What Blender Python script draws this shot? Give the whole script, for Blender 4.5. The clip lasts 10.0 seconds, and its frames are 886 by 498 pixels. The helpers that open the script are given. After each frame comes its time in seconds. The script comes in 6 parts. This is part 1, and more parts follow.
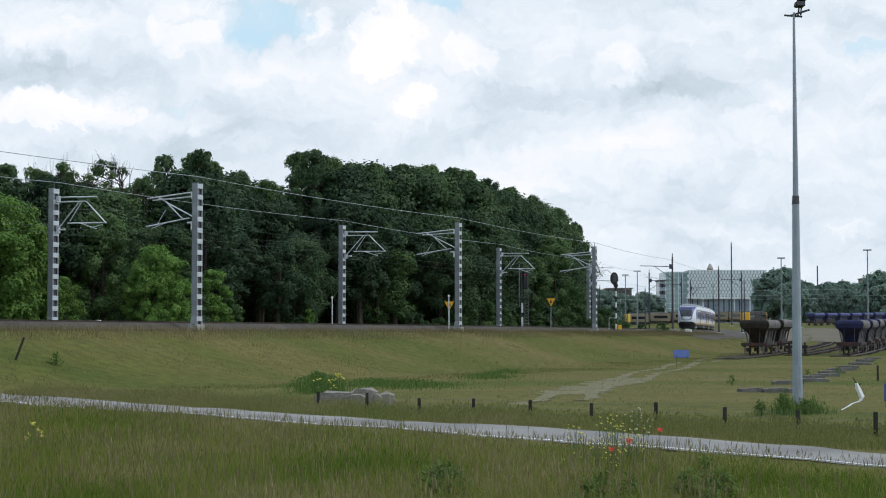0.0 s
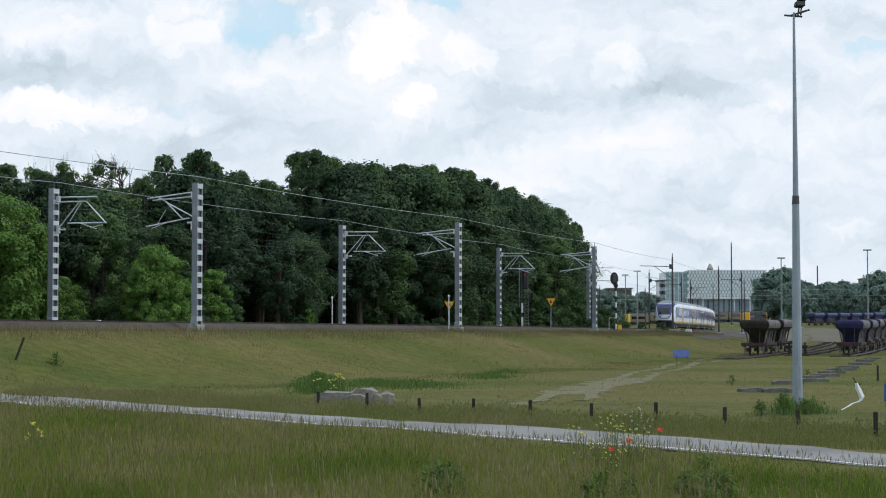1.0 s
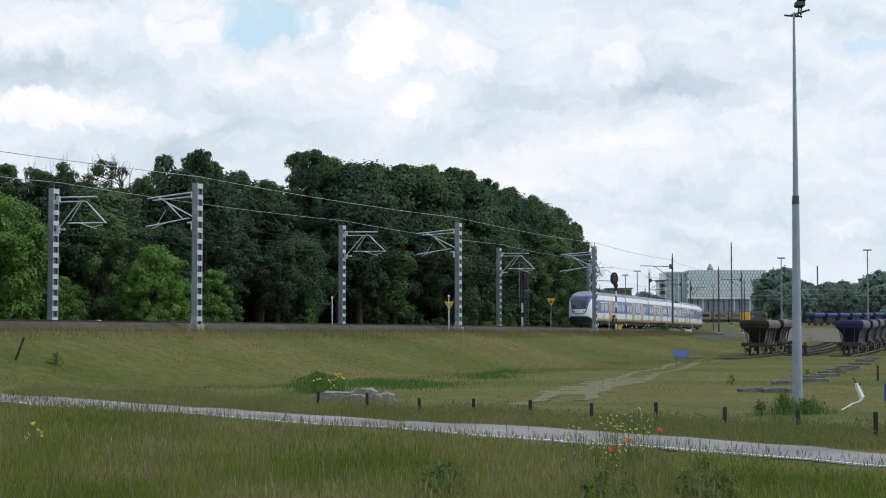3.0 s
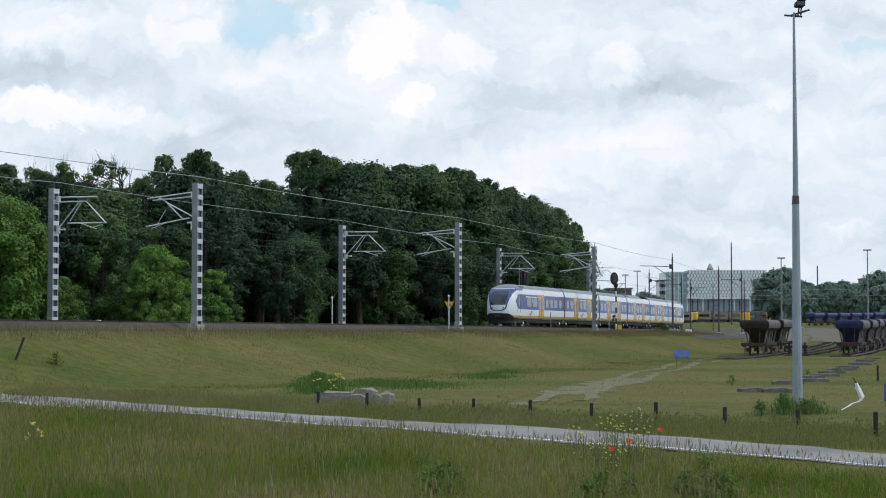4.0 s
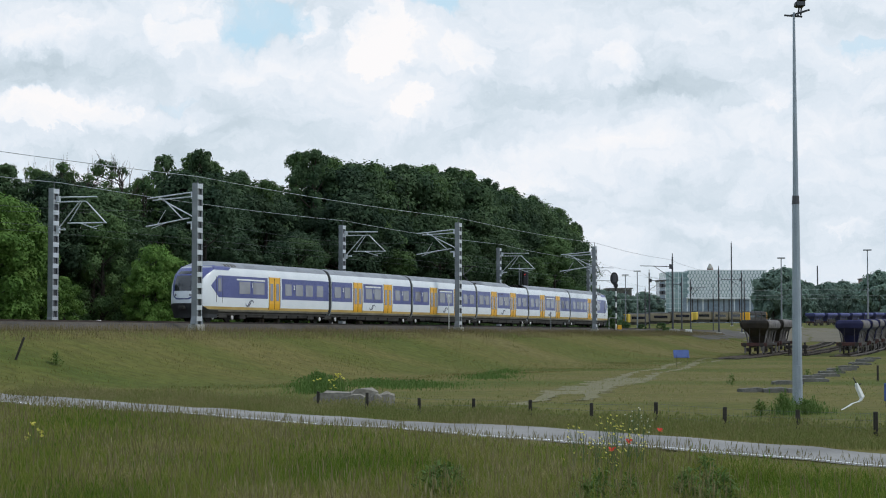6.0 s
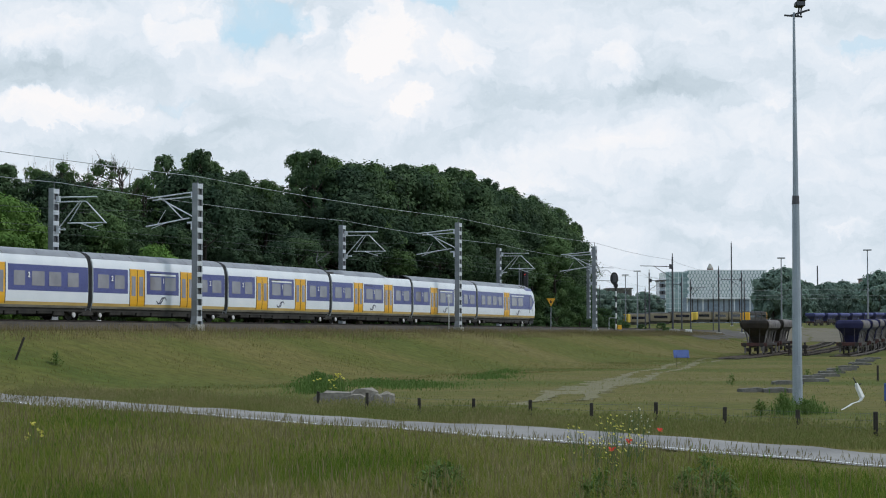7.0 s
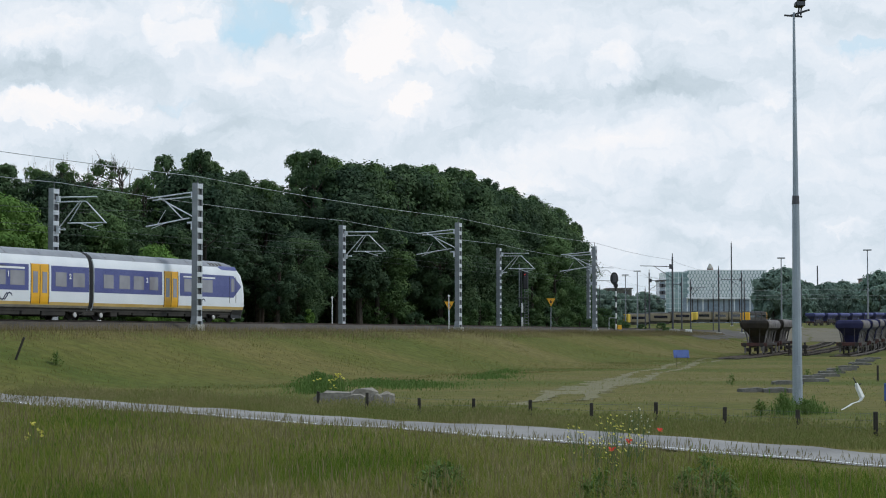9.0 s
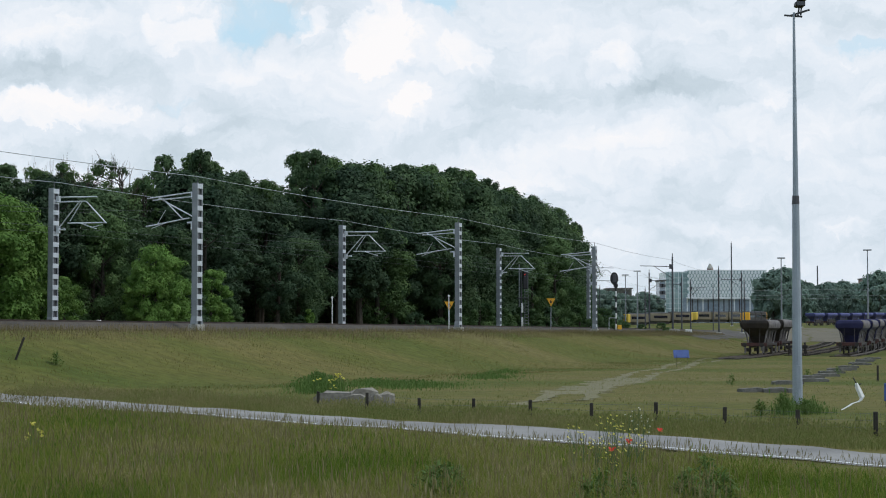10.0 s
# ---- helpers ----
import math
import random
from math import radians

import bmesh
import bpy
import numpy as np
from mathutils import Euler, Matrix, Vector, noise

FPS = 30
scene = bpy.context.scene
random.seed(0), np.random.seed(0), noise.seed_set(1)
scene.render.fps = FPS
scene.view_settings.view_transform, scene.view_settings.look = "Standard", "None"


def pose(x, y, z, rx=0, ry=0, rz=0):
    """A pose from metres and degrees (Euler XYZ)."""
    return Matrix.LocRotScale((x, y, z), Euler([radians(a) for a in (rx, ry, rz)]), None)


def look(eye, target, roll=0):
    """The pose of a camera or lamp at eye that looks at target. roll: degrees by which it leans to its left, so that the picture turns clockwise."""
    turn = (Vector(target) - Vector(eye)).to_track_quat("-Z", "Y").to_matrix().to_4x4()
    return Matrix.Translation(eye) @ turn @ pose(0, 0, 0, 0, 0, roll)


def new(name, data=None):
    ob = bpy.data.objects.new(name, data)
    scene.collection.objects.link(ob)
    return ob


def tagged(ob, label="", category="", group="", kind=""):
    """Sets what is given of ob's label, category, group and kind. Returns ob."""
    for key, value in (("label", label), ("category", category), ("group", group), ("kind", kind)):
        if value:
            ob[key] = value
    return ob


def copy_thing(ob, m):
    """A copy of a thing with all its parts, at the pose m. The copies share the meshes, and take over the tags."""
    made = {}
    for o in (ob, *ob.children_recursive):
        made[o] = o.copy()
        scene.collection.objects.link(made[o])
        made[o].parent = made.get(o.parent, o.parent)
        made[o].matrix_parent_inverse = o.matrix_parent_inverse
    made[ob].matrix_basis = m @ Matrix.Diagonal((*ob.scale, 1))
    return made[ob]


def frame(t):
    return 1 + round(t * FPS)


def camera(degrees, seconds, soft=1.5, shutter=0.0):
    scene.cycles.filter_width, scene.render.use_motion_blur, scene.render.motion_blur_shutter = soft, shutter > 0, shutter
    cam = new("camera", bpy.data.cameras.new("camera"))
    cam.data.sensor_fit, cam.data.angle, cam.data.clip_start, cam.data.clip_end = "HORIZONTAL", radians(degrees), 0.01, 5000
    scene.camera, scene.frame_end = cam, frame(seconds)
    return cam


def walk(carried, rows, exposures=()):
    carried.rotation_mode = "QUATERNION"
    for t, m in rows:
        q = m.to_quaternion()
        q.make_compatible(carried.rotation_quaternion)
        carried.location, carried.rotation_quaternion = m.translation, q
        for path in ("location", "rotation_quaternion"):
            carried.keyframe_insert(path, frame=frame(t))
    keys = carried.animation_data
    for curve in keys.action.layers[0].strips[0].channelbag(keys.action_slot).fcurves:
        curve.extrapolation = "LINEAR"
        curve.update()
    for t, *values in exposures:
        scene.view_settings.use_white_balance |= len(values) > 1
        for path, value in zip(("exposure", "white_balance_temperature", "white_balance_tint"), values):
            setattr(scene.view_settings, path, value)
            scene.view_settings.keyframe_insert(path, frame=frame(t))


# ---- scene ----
# The camera stands still on a tripod beside a cycle path; one lens for the whole clip.
EYE = 2.5
cam = camera(28.53, 10.0, soft=1.05)
walk(cam, [(0.0, pose(0, 0, EYE, 90 + 2.822, 0, 0)), (10.0, pose(0, 0, EYE, 90 + 2.822, 0, 0))], [(0.0, 0.03), (3.0, 0.02), (7.5, -0.06), (10.0, -0.04)])

# ---- light: a broken, bright overcast sky and a veiled sun from the east side ----
SUN_EL, SUN_AZ = radians(52), radians(100)     # azimuth clockwise from the way the camera faces
world = bpy.data.worlds.new("world")
scene.world = world
world.use_nodes = True
wn, wl = world.node_tree.nodes, world.node_tree.links
wn.clear()
w_out, w_bg = wn.new("ShaderNodeOutputWorld"), wn.new("ShaderNodeBackground")
w_sky = wn.new("ShaderNodeTexSky")
w_sky.sky_type, w_sky.sun_disc, w_sky.sun_elevation, w_sky.sun_rotation = "NISHITA", False, SUN_EL, SUN_AZ
w_map, w_noise, w_ramp = wn.new("ShaderNodeTexCoord"), wn.new("ShaderNodeTexNoise"), wn.new("ShaderNodeValToRGB")
w_noise.inputs["Scale"].default_value, w_noise.inputs["Detail"].default_value = 3.0, 6
w_ramp.color_ramp.elements[0].position, w_ramp.color_ramp.elements[1].position = 0.30, 0.48
w_mix = wn.new("ShaderNodeMixRGB")
w_mix.inputs["Color2"].default_value = (7.1, 8.6, 10.1, 1)
wl.new(w_map.outputs["Generated"], w_noise.inputs["Vector"])
wl.new(w_noise.outputs["Fac"], w_ramp.inputs["Fac"])
wl.new(w_ramp.outputs["Color"], w_mix.inputs["Fac"])
wl.new(w_sky.outputs["Color"], w_mix.inputs["Color1"])
wl.new(w_mix.outputs["Color"], w_bg.inputs["Color"])
w_bg.inputs["Strength"].default_value = 0.092
wl.new(w_bg.outputs["Background"], w_out.inputs["Surface"])
sun = new("sun", bpy.data.lights.new("sun", "SUN"))
sun.data.energy, sun.data.angle, sun.data.color = 1.45, radians(10), (1.0, 0.98, 0.95)
sun.matrix_basis = look((0, 0, 0), (-math.sin(SUN_AZ) * math.cos(SUN_EL), -math.cos(SUN_AZ) * math.cos(SUN_EL), -math.sin(SUN_EL)))


# ---- materials ----
def material(name, low, high, scale=4.0, rough=0.7, metal=0.0, bump=0.15, stain=0.25, fine=40.0, per_object=0.0, translucent=0.0, spec=0.5):
    """A surface with two scales of colour variation, uneven gloss and fine relief."""
    m = bpy.data.materials.new(name)
    m.use_nodes = True
    n, l = m.node_tree.nodes, m.node_tree.links
    b = n["Principled BSDF"]
    tc = n.new("ShaderNodeTexCoord")
    big, small = n.new("ShaderNodeTexNoise"), n.new("ShaderNodeTexNoise")
    big.inputs["Scale"].default_value, big.inputs["Detail"].default_value = scale, 5
    small.inputs["Scale"].default_value, small.inputs["Detail"].default_value = fine, 4
    l.new(tc.outputs["Object"], big.inputs["Vector"])
    l.new(tc.outputs["Object"], small.inputs["Vector"])
    ramp = n.new("ShaderNodeValToRGB")
    ramp.color_ramp.elements[0].position, ramp.color_ramp.elements[1].position = 0.32, 0.68
    ramp.color_ramp.elements[0].color, ramp.color_ramp.elements[1].color = (*low, 1), (*high, 1)
    l.new(big.outputs["Fac"], ramp.inputs["Fac"])
    grain = n.new("ShaderNodeMixRGB")
    grain.blend_type = "OVERLAY"
    grain.inputs["Fac"].default_value = stain
    l.new(ramp.outputs["Color"], grain.inputs["Color1"])
    l.new(small.outputs["Fac"], grain.inputs["Color2"])
    colour = grain.outputs["Color"]
    if per_object:
        info, hsv, rng = n.new("ShaderNodeObjectInfo"), n.new("ShaderNodeHueSaturation"), n.new("ShaderNodeMapRange")
        rng.inputs["To Min"].default_value, rng.inputs["To Max"].default_value = 1 - per_object, 1 + per_object
        l.new(info.outputs["Random"], rng.inputs["Value"])
        l.new(rng.outputs["Result"], hsv.inputs["Value"])
        l.new(colour, hsv.inputs["Color"])
        colour = hsv.outputs["Color"]
    l.new(colour, b.inputs["Base Color"])
    rr = n.new("ShaderNodeMapRange")
    rr.inputs["To Min"].default_value, rr.inputs["To Max"].default_value = max(rough - 0.12, 0.02), min(rough + 0.12, 1)
    l.new(small.outputs["Fac"], rr.inputs["Value"])
    l.new(rr.outputs["Result"], b.inputs["Roughness"])
    b.inputs["Metallic"].default_value = metal
    b.inputs["Specular IOR Level"].default_value = spec
    if bump:
        bp = n.new("ShaderNodeBump")
        bp.inputs["Strength"].default_value = bump
        bp.inputs["Distance"].default_value = 0.02
        l.new(small.outputs["Fac"], bp.inputs["Height"])
        l.new(bp.outputs["Normal"], b.inputs["Normal"])
    if translucent:
        tr, mx = n.new("ShaderNodeBsdfTranslucent"), n.new("ShaderNodeMixShader")
        l.new(colour, tr.inputs["Color"])
        mx.inputs["Fac"].default_value = translucent
        l.new(b.outputs["BSDF"], mx.inputs[1])
        l.new(tr.outputs["BSDF"], mx.inputs[2])
        l.new(mx.outputs["Shader"], n["Material Output"].inputs["Surface"])
    return m


def glow_material(name, colour, strength):
    m = bpy.data.materials.new(name)
    m.use_nodes = True
    b = m.node_tree.nodes["Principled BSDF"]
    b.inputs["Base Color"].default_value = (*colour, 1)
    b.inputs["Emission Color"].default_value = (*colour, 1)
    b.inputs["Emission Strength"].default_value = strength
    return m


def leaf_material(name, dark, light, scale=0.5):
    """Foliage: colour by clump and by leaf, some light passing through."""
    m = material(name, dark, light, scale, 0.75, 0, 0.0, 0.5, 3.0, 0.16, 0.25, 0.15)
    return m


M = {}
M["concrete"] = material("concrete", (0.30, 0.29, 0.26), (0.42, 0.41, 0.38), 1.5, 0.85)
M["galvanised"] = material("galvanised_steel", (0.18, 0.192, 0.205), (0.28, 0.295, 0.31), 1.2, 0.5, 0.3, 0.05)
M["mast_paint"] = material("blue_grey_mast_coating", (0.25, 0.285, 0.325), (0.34, 0.38, 0.425), 0.8, 0.45, 0.15, 0.05, 0.35)
M["arm_tube"] = material("aluminium_tube", (0.55, 0.57, 0.60), (0.68, 0.70, 0.72), 2, 0.4, 0.5, 0.03)
# dark steel, and the painted shade inside the masts
M["dark_gap"] = material("dark_steel_gap_shade", (0.05, 0.055, 0.06), (0.10, 0.10, 0.11), 3, 0.8)
M["wire"] = material("weathered_copper_wire", (0.35, 0.38, 0.40), (0.45, 0.48, 0.50), 2, 0.5, 0.3, 0)
M["thin_wire"] = material("dark_tarnished_wire", (0.10, 0.11, 0.11), (0.16, 0.17, 0.17), 2, 0.6, 0.3, 0)
M["black"] = material("black_paint", (0.012, 0.012, 0.014), (0.025, 0.025, 0.028), 2, 0.55)
M["white_paint"] = material("white_paint", (0.70, 0.70, 0.68), (0.80, 0.80, 0.79), 1.5, 0.5)
M["train_white"] = material("train_white_lacquer", (0.70, 0.73, 0.77), (0.78, 0.80, 0.83), 0.6, 0.3, 0, 0.02, 0.08)
M["train_roof"] = material("train_roof_grey", (0.17, 0.18, 0.20), (0.25, 0.262, 0.285), 1.2, 0.45, 0, 0.08)
M["train_blue"] = material("train_blue_lacquer", (0.060, 0.070, 0.22), (0.085, 0.095, 0.27), 0.7, 0.3, 0, 0.0, 0.08)
M["train_yellow"] = material("train_yellow_lacquer", (0.72, 0.36, 0.015), (0.80, 0.42, 0.02), 0.8, 0.35, 0, 0.0, 0.1)
M["train_stripe"] = material("train_yellow_grimy_stripe", (0.50, 0.33, 0.09), (0.62, 0.44, 0.16), 0.8, 0.5, 0, 0.0, 0.2)
M["train_skirt"] = material("train_skirt_dusty_grey", (0.035, 0.030, 0.025), (0.075, 0.064, 0.050), 1.2, 0.7)
M["train_valance"] = material("train_valance_dust", (0.17, 0.15, 0.12), (0.27, 0.245, 0.20), 1.2, 0.7, 0, 0.05, 0.4)
M["train_dark"] = material("train_running_gear", (0.018, 0.016, 0.014), (0.045, 0.040, 0.034), 1.5, 0.8)
M["bellows"] = material("black_rubber_bellows", (0.02, 0.02, 0.022), (0.035, 0.035, 0.038), 3, 0.8)
M["wheel_face"] = material("worn_wheel_steel", (0.45, 0.44, 0.43), (0.65, 0.64, 0.62), 3, 0.45, 0.3)
# base grey is lifted to hold reflected sky and light seen through
M["glass_sky_grey"] = material("tinted_glass_sky_sheen", (0.19, 0.185, 0.21), (0.27, 0.262, 0.29), 0.9, 0.10, 0, 0, 0.05, spec=0.8)
M["screen_glass"] = material("windscreen_glass", (0.012, 0.013, 0.018), (0.022, 0.023, 0.03), 0.6, 0.08, 0, 0, 0.05, spec=0.8)
M["number_white"] = material("white_marking", (0.75, 0.75, 0.76), (0.82, 0.82, 0.82), 2, 0.5, 0, 0)
M["mark_blue"] = material("dark_blue_marking", (0.02, 0.025, 0.07), (0.03, 0.035, 0.09), 2, 0.5, 0, 0)
M["ballast"] = material("ballast_stone", (0.040, 0.033, 0.026), (0.080, 0.066, 0.053), 0.5, 0.95, 0, 0.6, 0.6, 7.0)
M["rail"] = material("rusty_rail", (0.055, 0.042, 0.034), (0.10, 0.075, 0.06), 1, 0.7, 0.2)
M["sleeper"] = material("concrete_sleeper", (0.22, 0.21, 0.19), (0.32, 0.30, 0.27), 1, 0.9)
M["path"] = material("worn_concrete_path", (0.165, 0.157, 0.147), (0.27, 0.257, 0.242), 0.35, 0.85, 0, 0.2, 0.35, 9.0)
M["soil"] = material("dry_soil", (0.130, 0.120, 0.050), (0.175, 0.153, 0.078), 0.25, 0.95, 0, 0.4, 0.4, 3.0)
M["earth"] = material("trodden_brown_earth", (0.085, 0.072, 0.045), (0.135, 0.112, 0.070), 0.2, 0.95, 0, 0.4, 0.5, 2.0)
M["bark"] = material("bark", (0.035, 0.028, 0.02), (0.08, 0.065, 0.05), 2, 0.95, 0, 0.6)
M["leaf_dark"] = leaf_material("oak_leaves_dark", (0.030, 0.062, 0.031), (0.098, 0.152, 0.068), 0.30)
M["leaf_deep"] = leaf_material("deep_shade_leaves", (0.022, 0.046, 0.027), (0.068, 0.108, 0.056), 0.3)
M["leaf_mid"] = leaf_material("beech_leaves", (0.040, 0.082, 0.032), (0.115, 0.182, 0.066), 0.35)
M["leaf_light"] = leaf_material("young_birch_leaves", (0.085, 0.172, 0.036), (0.165, 0.275, 0.066), 0.5)
# distance haze is mixed into this paler, bluer leaf colour
M["leaf_far"] = leaf_material("haze_paled_leaves", (0.135, 0.200, 0.165), (0.195, 0.270, 0.215), 0.2)
M["timber"] = material("weathered_post", (0.018, 0.015, 0.012), (0.045, 0.038, 0.03), 4, 0.9)


def ground_material(name):
    """Meadow: dry seed heads over green, in drifts, with bare strips."""
    m = bpy.data.materials.new(name)
    m.use_nodes = True
    n, l = m.node_tree.nodes, m.node_tree.links
    b = n["Principled BSDF"]
    geo = n.new("ShaderNodeNewGeometry")
    stretch = n.new("ShaderNodeMapping")
    stretch.inputs["Rotation"].default_value = (0, 0, radians(-66))
    stretch.inputs["Scale"].default_value = (0.35, 1.0, 1.0)
    l.new(geo.outputs["Position"], stretch.inputs["Vector"])
    def noise_of(scale, detail, src):
        t = n.new("ShaderNodeTexNoise")
        t.inputs["Scale"].default_value, t.inputs["Detail"].default_value = scale, detail
        l.new(src, t.inputs["Vector"])
        return t.outputs["Fac"]
    def ramp_of(fac, stops):
        r = n.new("ShaderNodeValToRGB")
        r.color_ramp.elements[0].position, r.color_ramp.elements[0].color = stops[0][0], (*stops[0][1], 1)
        r.color_ramp.elements[1].position, r.color_ramp.elements[1].color = stops[-1][0], (*stops[-1][1], 1)
        for p, c in stops[1:-1]:
            e = r.color_ramp.elements.new(p)
            e.color = (*c, 1)
        l.new(fac, r.inputs["Fac"])
        return r.outputs["Color"]
    drift = ramp_of(noise_of(0.09, 6, stretch.outputs["Vector"]), [(0.30, (0.070, 0.092, 0.018)), (0.46, (0.102, 0.106, 0.027)), (0.58, (0.130, 0.115, 0.037)), (0.75, (0.158, 0.132, 0.056))])
    tuft = noise_of(1.6, 6, geo.outputs["Position"])
    mix = n.new("ShaderNodeMixRGB")
    mix.blend_type = "OVERLAY"
    mix.inputs["Fac"].default_value = 0.55
    l.new(drift, mix.inputs["Color1"])
    l.new(tuft, mix.inputs["Color2"])
    l.new(mix.outputs["Color"], b.inputs["Base Color"])
    b.inputs["Roughness"].default_value = 0.95
    b.inputs["Specular IOR Level"].default_value = 0.1
    bp = n.new("ShaderNodeBump")
    bp.inputs["Strength"].default_value, bp.inputs["Distance"].default_value = 0.5, 0.25
    l.new(tuft, bp.inputs["Height"])
    l.new(bp.outputs["Normal"], b.inputs["Normal"])
    return m


M["meadow"] = ground_material("meadow_grass")


# ---- mesh helpers ----
def mesh_of(name, verts, faces, mat, smooth=False):
    me = bpy.data.meshes.new(name)
    me.from_pydata([tuple(v) for v in verts], [], faces)
    me.materials.append(mat)
    if smooth:
        me.polygons.foreach_set("use_smooth", [True] * len(me.polygons))
    me.update()
    return me


def part(name, bm, mat, parent, label="", smooth=False):
    """Links a bmesh, or a finished mesh, as one object under its thing."""
    if isinstance(bm, bmesh.types.BMesh):
        me = bpy.data.meshes.new(name)
        bmesh.ops.recalc_face_normals(bm, faces=bm.faces)
        if smooth:
            for f in bm.faces:
                f.smooth = True
        bm.to_mesh(me)
        bm.free()
        me.materials.append(mat)
    else:
        me = bm
    ob = new(name, me)
    ob.parent = parent
    if label:
        tagged(ob, label)
    return ob


def empty(name, m, label="", category="", group="", kind=""):
    e = new(name)
    e.matrix_basis = m
    return tagged(e, label, category, group, kind)


def box(bm, x0, x1, y0, y1, z0, z1, bevel=0.0):
    r = bmesh.ops.create_cube(bm, size=1, matrix=Matrix.Translation(((x0 + x1) / 2, (y0 + y1) / 2, (z0 + z1) / 2)) @ Matrix.Diagonal((x1 - x0, y1 - y0, z1 - z0, 1)))
    if bevel:
        edges = list({e for v in r["verts"] for e in v.link_edges})
        bmesh.ops.bevel(bm, geom=edges, offset=bevel, segments=1, affect="EDGES")
    return bm


def tube(bm, a, b, r0, r1=None, sides=8):
    """A round bar from a to b, tapering from r0 to r1."""
    a, b = Vector(a), Vector(b)
    m = Matrix.Translation((a + b) / 2) @ (b - a).to_track_quat("Z", "Y").to_matrix().to_4x4()
    bmesh.ops.create_cone(bm, cap_ends=True, segments=sides, radius1=r0, radius2=r0 if r1 is None else r1, depth=(b - a).length, matrix=m)
    return bm


def fresh():
    return bmesh.new()


def aside(b, y):
    """How far to the side of the camera's axis a bearing lies at the distance y."""
    return (b - 784) / 3084 * y


# ---- the line of the railway: one long arc ----
TX, TY, TH, TC = -9.36, 131.67, 1.164, 0.0011209
RAIL = EYE + 0.863
CX, CY, CR = TX - math.sin(TH) / TC, TY + math.cos(TH) / TC, 1 / TC


def track(s, w=0.0):
    """The place s metres along the near track and w metres out from it on the camera's side, and the heading there."""
    th = TH + TC * s
    return CX + (CR + w) * math.sin(th), CY - (CR + w) * math.cos(th), th


def along(x, y):
    """s and w of a place."""
    dx, dy = x - CX, y - CY
    return (math.atan2(dx, -dy) - TH) / TC, math.hypot(dx, dy) - CR


def smooth(a, b, v):
    t = min(max((v - a) / (b - a), 0), 1)
    return t * t * (3 - 2 * t)


def ground_z(x, y):
    """Flat yard, the embankment under the line, and the slow climb towards the station."""
    s, w = along(x, y)
    far = float(np.interp(y, (0, 130, 180, 250, 330, 380, 520, 620, 1000), (0, 0, 0.35, 1.1, 2.4, 3.0, 5.4, 6.8, 8.0)))
    top = max(RAIL - 0.62, far - 0.6)
    bank = 1 - smooth(4.3, 17, w)
    z = far + (top - far) * bank if w > -9 else top - 0.9 * (1 - smooth(-15, -10, w))
    lump = 0.10 * noise.noise((x * 0.12, y * 0.12, 0)) + 0.05 * noise.noise((x * 0.5, y * 0.5, 3))
    return z + lump * smooth(5, 9, abs(w + 2))
# ---- the ground: one sheet to the horizon ----
def axis(spans):
    out = []
    for a, b, step in spans:
        k = max(1, round((b - a) / step))
        out += [a + (b - a) * i / k for i in range(k)]
    return out + [spans[-1][1]]


def build_ground():
    xs = axis([(-3000, -400, 260), (-400, -90, 20), (-90, 110, 1.6), (110, 400, 12), (400, 3000, 260)])
    ys = axis([(-300, -20, 40), (-20, 16, 3), (16, 250, 1.6), (250, 460, 6), (460, 1000, 60), (1000, 4600, 450)])
    verts = [(x, y, ground_z(x, y)) for y in ys for x in xs]
    k = len(xs)
    faces = [(j * k + i, j * k + i + 1, (j + 1) * k + i + 1, (j + 1) * k + i) for j in range(len(ys) - 1) for i in range(k - 1)]
    ob = new("ground", mesh_of("ground", verts, faces, M["meadow"], True))
    tagged(ob, "rough summer meadow and grassed railway embankment", "ground", kind="structure")


build_ground()


def ribbon(name, pts, half, mat, lift, label, category, jag=0.0, kind="structure", step_z=None):
    """A strip that follows the ground along a line of places."""
    rnd = random.Random(name)
    verts, faces = [], []
    for i, (x, y) in enumerate(pts):
        a, b = pts[max(i - 1, 0)], pts[min(i + 1, len(pts) - 1)]
        d = Vector((b[0] - a[0], b[1] - a[1], 0)).normalized()
        nx, ny = d.y, -d.x
        for side in (-1, -0.5, 0, 0.5, 1):
            h = half * side + (rnd.uniform(-jag, jag) if abs(side) == 1 else 0)
            px, py = x + nx * h, y + ny * h
            verts.append((px, py, ground_z(px, py) + lift if step_z is None else step_z))
    for i in range(len(pts) - 1):
        for k in range(4):
            a = i * 5 + k
            faces.append((a, a + 1, a + 6, a + 5))
    ob = new(name, mesh_of(name, verts, faces, mat, True))
    return tagged(ob, label, category, kind=kind)


def path_line(x):
    """The cycle path's middle at a given x."""
    return 46.5 - 1.30 * x - (0.03 * (x + 19) ** 2 if x < -19 else 0)


def build_path():
    pts = [(x, path_line(x)) for x in axis([(-45, 18, 0.8)])]
    ribbon("road", pts, 1.66, M["path"], 0.02, "pale worn concrete cycle path through the meadow", "path")
    k = math.hypot(1, 1.30)
    line = [(x - 1.40 * 1.30 / k, y - 1.40 / k) for x, y in pts]
    ribbon("trim", line, 0.055, M["white_paint"], 0.028, "worn white edge line along the cycle path", "road marking", 0.02)


build_path()

